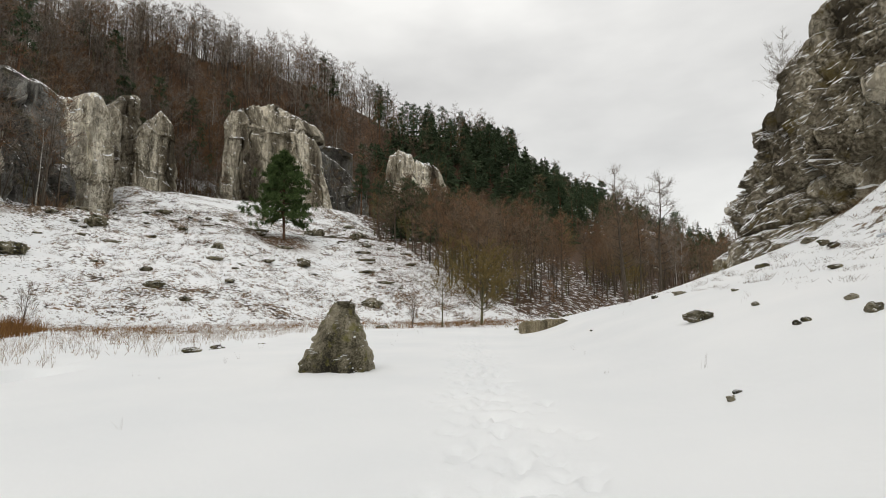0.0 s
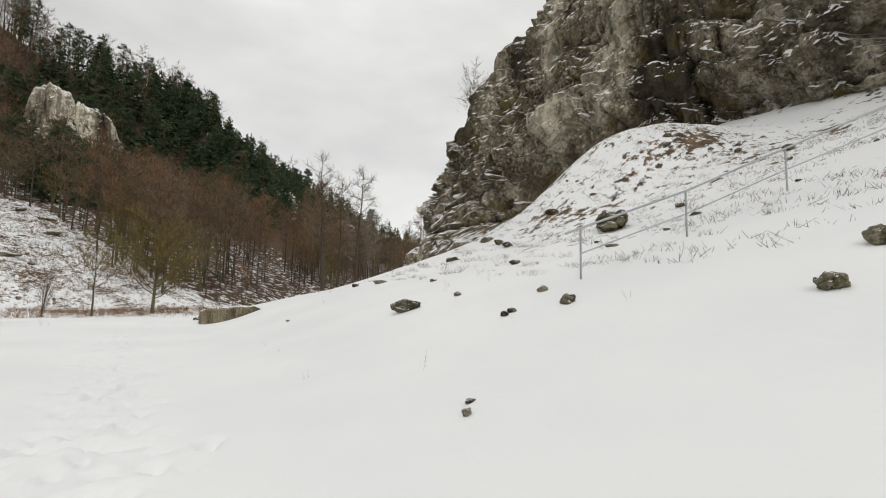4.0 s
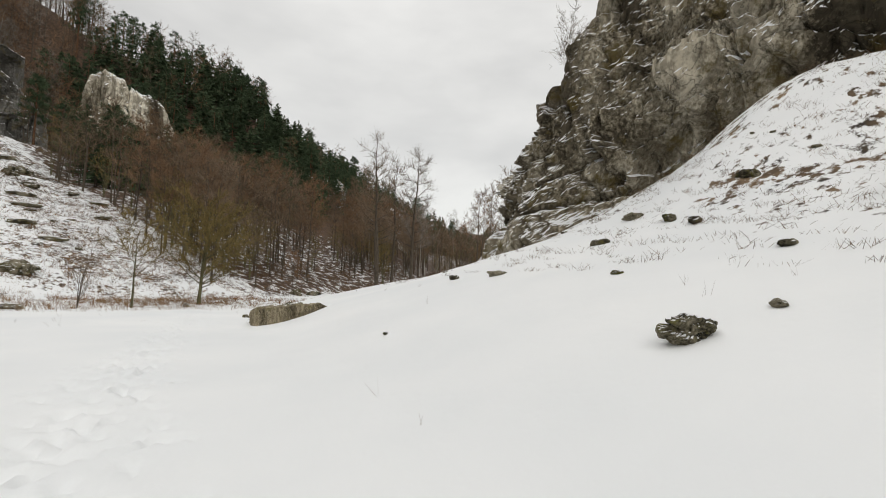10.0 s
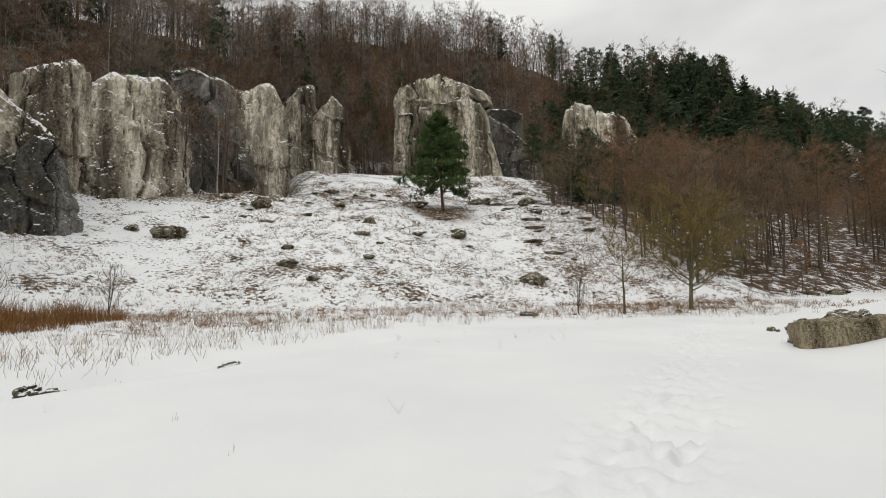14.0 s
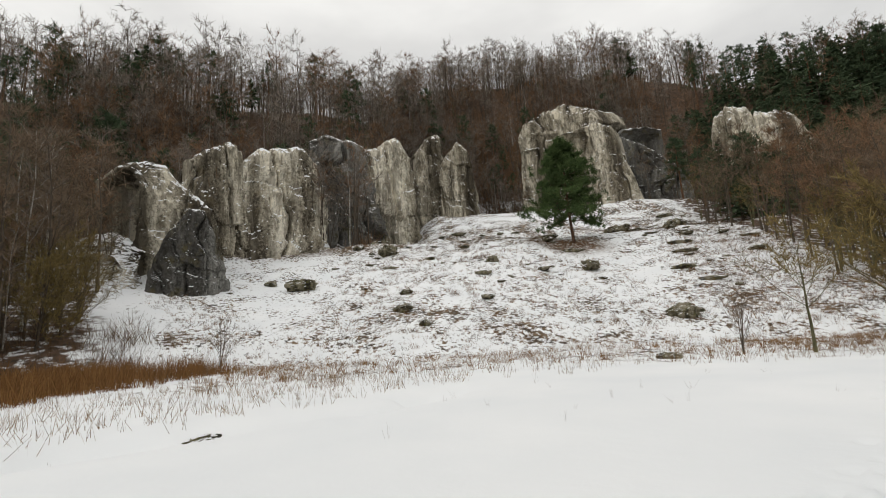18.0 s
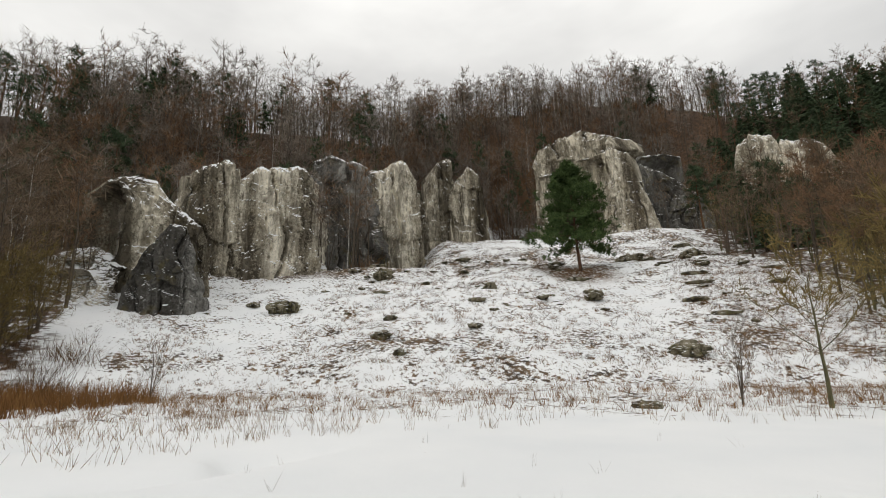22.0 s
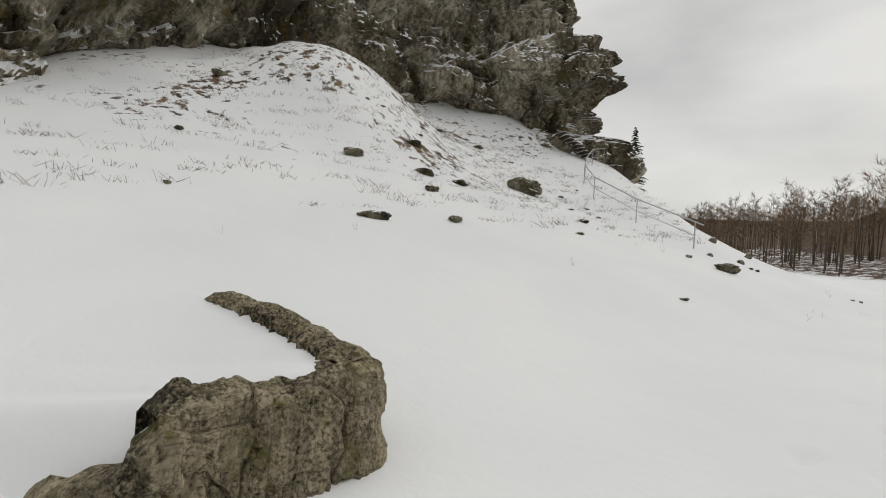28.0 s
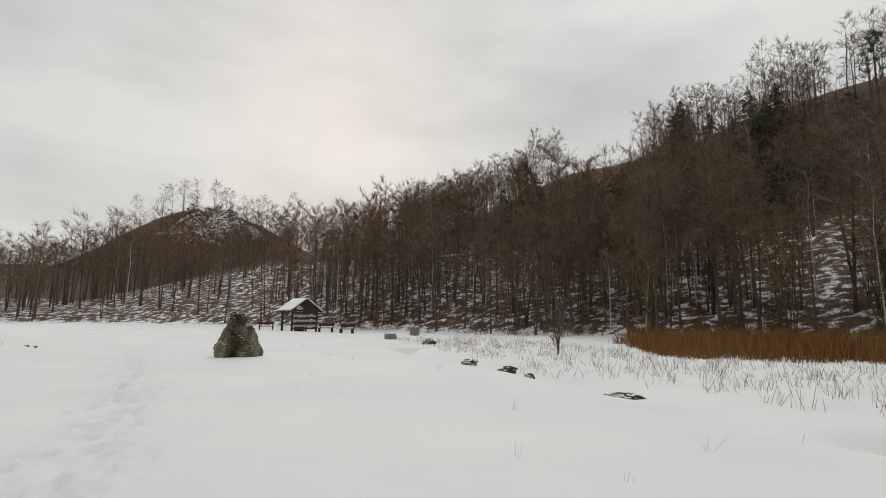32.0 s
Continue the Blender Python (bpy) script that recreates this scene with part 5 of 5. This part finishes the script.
def clear_of(places, a, b, r):
    """Of many places, those away from the line between two points."""
    a, b = np.array(a, float), np.array(b, float)
    kept = []
    for p in places:
        q = np.array(p[:2]) - a
        k = min(1, max(0, q @ (b - a) / ((b - a) @ (b - a))))
        if np.hypot(*(q - k * (b - a))) > r:
            kept.append(p)
    return kept


KNOLL = ((16, 112), (27, 160))
GULLY = ((-62, 105), (-86, 115))
far = []
for spec, places in zip(CREST, split_by(clear_of(above(sample_box(1900, 71, -175, -40, 28, 200, 44, 190), -3, 66), *GULLY, 9), (4, 4, 3, 4, 2, 2), 71)):
    far.append((spec, places))
for spec, places in zip(WOODS, split_by(clear_of(sample(300, 11, 7.15, 10.6, 9, 56), *KNOLL, 8) + sample(160, 12, 9.2, 12, 2, 90), (4, 4, 3, 3, 3, 0.6), 11)):
    far.append((spec, places))
for spec, places in zip(CREST, split_by(clear_of(above(sample(420, 17, 4.75, 7.7, 48, 150), 2, 46), *GULLY, 9), (4, 3, 2, 4, 0.5, 2), 17)):
    far.append((spec, places))
for spec, places in zip(EVERGREEN, split_by(sample(380, 13, 7.8, 10.4, 44, 96) + sample(240, 23, 9.8, 11.8, 40, 95), (1, 1, 0.5), 13)):
    far.append((spec, places))
for spec, places in zip(CREST, split_by(shrunk(above(sample_box(420, 51, -170, -60, 18, 190, 40, 140), 12, 60), 1.25), (4, 4, 3, 3, 2, 2), 51)):
    far.append((spec, places))
for spec, places in zip(EVERGREEN, split_by(above(sample_box(60, 52, -150, -60, 20, 190, 40, 130), 8, 50), (1, 1, 3), 52)):
    far.append((spec, places))
for spec, places in zip(WOODS, split_by(sample_box(50, 55, -110, -70, 12, 46, 30, 75) + clear_of(sample_box(120, 56, -8, 60, 110, 168, 6, 62), *KNOLL, 10) + sample_box(120, 59, -50, 0, 128, 200, 74, 125), (4, 4, 2, 3, 2, 1), 55)):
    far.append((spec, places))
far.append((EVERGREEN[2], sample_box(26, 57, -120, -78, 14, 60, 44, 85) + sample_box(60, 58, -45, 10, 150, 200, 84, 128)))
thicket("far_woods", "brown leafless woods and dark spruces up the valley", far, 1)
far = []
for spec, places in zip(WOODS, split_by(sample(420, 14, 2.0, 4.55, 22, 78) + sample(140, 19, 2.0, 4.1, 60, 80) + sample(330, 15, 0.1, 2.7, 1, 46), (5, 3, 3, 4, 1, 0.5), 14)):
    far.append((spec, places))
for spec, places in zip(WOODS, split_by(shrunk(sample(240, 18, 2.3, 4.4, 1, 24), 0.75), (3, 2, 3, 3, 2, 1), 18)):
    far.append((spec, places))
for spec, places in zip(EVERGREEN, split_by(sample(70, 16, 2.8, 4.6, 30, 80), (1, 1, 1), 16)):
    far.append((spec, places))
for spec, places in zip(CREST, split_by(sample_box(80, 61, -130, -86, -18, 20, 50, 90), (4, 3, 2, 4, 0.5, 2), 61)):
    far.append((spec, places))
far.append((EVERGREEN[2], sample_box(12, 62, -118, -90, -16, 18, 56, 80)))
thicket("south_woods", "dark leafless woods rising beyond the brook", far, 2)
rng = np.random.RandomState(21)
far = [(WOODS[0], [(x, y, rng.uniform(0.7, 1.1), rng.uniform(0, 360)) for x, y in zip(-8 + rng.normal(size=330) * 40, -142 + rng.normal(size=330) * 24)]),
       (WOODS[3], [(east_foot(y) + d, y, rng.uniform(0.7, 1.1), rng.uniform(0, 360)) for y, d in zip(rng.uniform(75, 260, 110), rng.uniform(6, 60, 110))]),
       (WOODS[1], [(east_foot(y) + d, y, rng.uniform(0.7, 1.1), rng.uniform(0, 360)) for y, d in zip(rng.uniform(75, 260, 110), rng.uniform(4, 60, 110))]),
       (EVERGREEN[0], [(east_foot(y) + d, y, rng.uniform(0.7, 1.1), rng.uniform(0, 360)) for y, d in zip(rng.uniform(95, 250, 70), rng.uniform(18, 70, 70))])]
thicket("distant_woods", "distant bare woods on the far hills", far, 3)


# ---------------------------------------------------------------- low growth
def blades(name, label, pts, per, tall, spread, width, material, seed, category="grass", bend=0.35):
    rng = np.random.RandomState(seed)
    np.random.seed(seed)
    pts = np.asarray(pts)
    z = height(pts[:, 0], pts[:, 1])
    base = np.repeat(np.stack([pts[:, 0], pts[:, 1], z - 0.03], -1), per, 0)
    size = np.repeat(rng.uniform(0.55, 1.25, len(pts)), per)
    n = len(base)
    base[:, :2] += rng.normal(size=(n, 2)) * spread * 0.35
    d = np.stack([rng.normal(size=n) * bend, rng.normal(size=n) * bend, np.ones(n)], -1)
    T = Tubes()
    T.ribbons(base, base + d * (tall * size * rng.uniform(0.5, 1.2, n))[:, None], width)
    return tagged(new(name, T.twig_mesh(name, material)), label, category, kind="stuff")


stones = [rock_mesh("rock", (1.5, 1.0, 0.75), 120 + k, M_ROCK, 10, 1.2, 0.3) for k in range(5)]
srng = np.random.RandomState(77)
for k, (x, y, size, turn) in enumerate(sample(120, 78, 4.95, 6.9, 12, 60)):
    ob = new("rock", stones[k % 5])
    g = 0.35 + 1.3 * srng.rand() ** 2.5 + 0.2 * (west(np.array([x]), np.array([y]))[0][0] > 38)
    ob.matrix_world = pose(x, y, hz(x, y) - 0.05, 0, 0, turn) @ Matrix.Diagonal((g * 1.3, g, g * 0.7, 1))
    tagged(ob, "small dark mossy stone scattered on the snowy slope below the crags", "rock", "stones on the slope")
for k in range(34):
    x, y = 8 + 13 * srng.rand(), 6 + 24 * srng.rand()
    ob = new("rock", stones[k % 5])
    g = 0.14 + 0.4 * srng.rand() ** 3
    ob.matrix_world = pose(x, y, hz(x, y) - 0.02, 0, 0, 360 * srng.rand()) @ Matrix.Diagonal((g * 1.2, g, g, 1))
    tagged(ob, "small brown stone poking through snow on the slope under the cliff", "rock", "stones under the cliff")

rng = np.random.RandomState(33)
low = sample(1500, 31, 4.75, 6.6, -17, 9)
mid_ = sample(3600, 32, 4.8, 7.15, 4, 60)
blades("dry_grass", "dry straw-coloured grass sticking out of the snow", [(p[0], p[1]) for p in low], 7, 0.40, 0.45, 0.007, M_GRASS, 1)
blades("dry_stalks", "withered brown stalks on the snowy slope", [(p[0], p[1]) for p in mid_], 9, 0.42, 0.5, 0.013, M_SCRUB, 2, bend=0.7)
tuft = sample(2400, 41, 4.85, 7.1, -12, 36)
blades("russet_tufts", "rust-brown grass tufts sticking out of the snowy slope", [(p[0], p[1]) for p in tuft], 12, 0.34, 0.4, 0.012, M_REED, 9, bend=0.5)
reed = [(x, y) for x, y in zip(rng.uniform(-41, -21, 5600), rng.uniform(7, 31, 5600)) if (0.55 + 0.5 * math.sin(y * 0.4 + x * 0.2)) > rng.rand() - 0.35 and west(np.array([x]), np.array([y]))[0][0] < 2.5 and x < -20.5 - 0.75 * abs(y - 17)]
blades("reed_bed", "russet bed of dry reeds beside the brook", reed, 9, 0.95, 0.6, 0.014, M_REED, 3, bend=0.28)
side = [(x, y) for x, y in zip(rng.uniform(8.5, 23, 2600), rng.uniform(-6, 46, 2600)) if rng.rand() < (0.25 + 0.75 * math.exp(-((x - 18) / 6) ** 2 - ((y - 17) / 8) ** 2)) and hz(x, y) < 13.5]
blades("slope_grass", "brown tufts of dead grass on the snowy slope under the cliff", side, 22, 0.15, 0.6, 0.005, M_SCRUB, 4, bend=0.8)
thin = [(x, y) for x, y in zip(rng.uniform(-12, 9, 70), rng.uniform(4, 44, 70)) if abs(x - trail_x(y)) > 1.0]
blades("snow_stalks", "single dry grass stalks standing in the snow", thin, 4, 0.22, 0.10, 0.002, M_SCRUB, 5)
bank = [(x, y) for x, y in zip(rng.uniform(-23, -11, 900), rng.uniform(-4, 32, 900)) if x < -12.2 - 0.2 * max(0, 14 - y)]
blades("bank_grass", "pale dry grass along the snowy brook bank", bank, 6, 0.36, 0.4, 0.006, M_GRASS, 6)
under = clear_of(above(sample(3200, 36, 4.3, 7.8, 46, 150), -2, 46), *GULLY, 7)
blades("red_scrub", "rust-coloured undergrowth above the crags", [(p[0], p[1]) for p in under], 24, 3.4, 2.6, 0.045, M_TWIG_RED, 7, "scrub", bend=0.35)
under = sample(200, 37, 7.05, 9.4, 1, 14) + sample(260, 38, 2.6, 4.7, 0, 10)
blades("brushwood", "brown brushwood at the edge of the woods", [(p[0], p[1]) for p in under], 22, 1.5, 1.3, 0.014, M_SCRUB, 8, "scrub", bend=0.4)
for k, (x, y, h) in enumerate([(-45.0, 24.0, 7.0), (-48.0, 21.0, 8.0), (-43.0, 22.5, 6.0), (-49.0, 25.5, 7.5), (-44.0, 18.5, 6.5), (-50.5, 16.5, 7.5)]):
    tree("bush", bare_tree(301 + k, h, 0.34, 0.05, 15, 3200, 0.0, 0.06, stems=5, tw=0.016, rise=1.3, sides=4), M_BARK, M_TWIG_OLIVE, stand(x, y), "dense leafless bush beside the reed bed", "bush")


# ---------------------------------------------------------------- railing, hut, benches
def make_railing():
    spots = [(8.0, 10.3), (10.9, 9.8), (13.8, 9.0), (15.6, 7.4), (17.0, 5.4), (18.2, 3.0), (18.9, 0.6)]
    root = new("railing")
    zs = [hz(*p) for p in spots]
    for (x, y), z in zip(spots, zs):
        T = Tubes()
        T.limb([(x, y, z - 0.3), (x, y, z + 0.5), (x, y, z + 1.08)], [0.024] * 3, 8)
        part("post", T.limb_mesh("post", M_STEEL), root)
    for name, h, r in (("handrail", 1.1, 0.026), ("lower_rail", 0.55, 0.018)):
        T = Tubes()
        a = np.array([(x, y, z + h) for (x, y), z in zip(spots, zs)])
        if name == "handrail":
            a = np.vstack([a[0] + (a[0] - a[1]) * 0.13, a])
        T.limb(a, [r] * len(a), 8)
        part(name, T.limb_mesh(name, M_STEEL), root)
    tagged(root, "galvanised steel handrail climbing the snowy slope", "railing")


make_railing()


def make_hut():
    x, y = -12.5, -21.7
    root = new("picnic_shelter")
    for sx in (-1.35, 1.35):
        for sy in (-1.2, 1.2):
            bm_part("post", box_bm((0.18, 0.18, 2.3), (sx, sy, 1.1), bevel=0.01), M_TIMBER, root)
    for sy in (-1.2, 1.2):
        bm_part("tie_beam", box_bm((3.1, 0.16, 0.18), (0, sy, 2.2), bevel=0.01), M_TIMBER, root)
        bm_part("king_post", box_bm((0.14, 0.14, 1.0), (0, sy, 2.7), bevel=0.01), M_TIMBER, root)
        for s in (-1, 1):
            bm_part("brace", box_bm((0.10, 0.10, 0.9), (s * 1.05, sy, 1.85), Matrix.Rotation(radians(s * 42), 4, "Y")), M_TIMBER, root)
    for k in range(7):
        bm_part("back_board", box_bm((2.5, 0.04, 0.19), (0, 1.24, 0.35 + 0.26 * k)), M_PALE if k % 2 else M_TIMBER, root)
    for s in (-1, 1):
        turn = Matrix.Rotation(radians(s * 36), 4, "Y")
        bm_part("roof_slope", box_bm((2.25, 3.3, 0.08), (s * 0.88, 0, 2.72), turn, 0.01), M_TIMBER, root)
        bm_part("roof_snow", box_bm((2.20, 3.25, 0.12), (s * 0.93, 0, 2.83), turn, 0.05), M_SNOW, root, "snow lying on the roof")
    bm_part("table", box_bm((1.6, 0.8, 0.07), (0, 0, 0.76), bevel=0.01), M_TIMBER, root)
    bm_part("table_leg", box_bm((0.9, 0.5, 0.72), (0, 0, 0.36), bevel=0.01), M_TIMBER, root)
    root.matrix_world = pose(x, y, hz(x, y), 0, 0, 14)
    tagged(root, "small open timber picnic shelter with a snow-covered gable roof", "shelter")


make_hut()


def make_bench(x, y, turn, label):
    root = new("bench")
    bm_part("seat", box_bm((1.7, 0.38, 0.06), (0, 0, 0.45), bevel=0.01), M_TIMBER, root)
    bm_part("seat_snow", box_bm((1.66, 0.34, 0.05), (0, 0, 0.505), bevel=0.02), M_SNOW, root)
    bm_part("backrest", box_bm((1.7, 0.05, 0.28), (0, 0.22, 0.78), bevel=0.01), M_TIMBER, root)
    for s in (-0.7, 0.7):
        bm_part("leg", box_bm((0.09, 0.34, 0.44), (s, 0, 0.21)), M_TIMBER, root)
        bm_part("back_post", box_bm((0.08, 0.06, 0.9), (s, 0.2, 0.45)), M_TIMBER, root)
    root.matrix_world = pose(x, y, hz(x, y), 0, 0, turn)
    tagged(root, label, "bench", "benches by the shelter")


make_bench(-14.6, -18.8, 10, "dark wooden bench standing in snow near the shelter")
make_bench(-16.2, -16.8, 20, "dark wooden bench standing in snow near the shelter")
make_bench(-9.8, -26.0, -15, "dark wooden bench standing in snow near the shelter")


def make_bin(x, y, label, size):
    root = new("waste_bin")
    bm_part("body", box_bm(size, (0, 0, size[2] / 2), bevel=0.04), M_CONCRETE, root)
    bm_part("lid_snow", box_bm((size[0] * 0.9, size[1] * 0.9, 0.05), (0, 0, size[2] + 0.022), bevel=0.015), M_SNOW, root)
    root.matrix_world = pose(x, y, hz(x, y), 0, 0, 20)
    tagged(root, label, "waste bin")


make_bin(-19.3, -7.2, "square grey concrete bin standing in the snow", (0.62, 0.62, 0.7))
make_bin(-15.5, -3.2, "low dark concrete block standing in the snow", (0.8, 0.5, 0.4))


def make_steps():
    """Timber steps and a green gate where the railing meets the cliff."""
    root = new("wooden_steps")
    for k in range(8):
        x, y = 19.0 + 0.12 * k, 2.6 + 0.26 * k
        bm_part("tread", box_bm((0.34, 1.1, 0.08), (x, y, hz(19.0, 2.6) + 0.25 + 0.18 * k), Matrix.Rotation(radians(65), 4, "Z"), 0.01), M_TIMBER, root)
        bm_part("tread_snow", box_bm((0.32, 1.05, 0.04), (x, y, hz(19.0, 2.6) + 0.31 + 0.18 * k), Matrix.Rotation(radians(65), 4, "Z"), 0.01), M_SNOW, root)
    tagged(root, "snowy timber steps at the foot of the cliff", "steps")


make_steps()
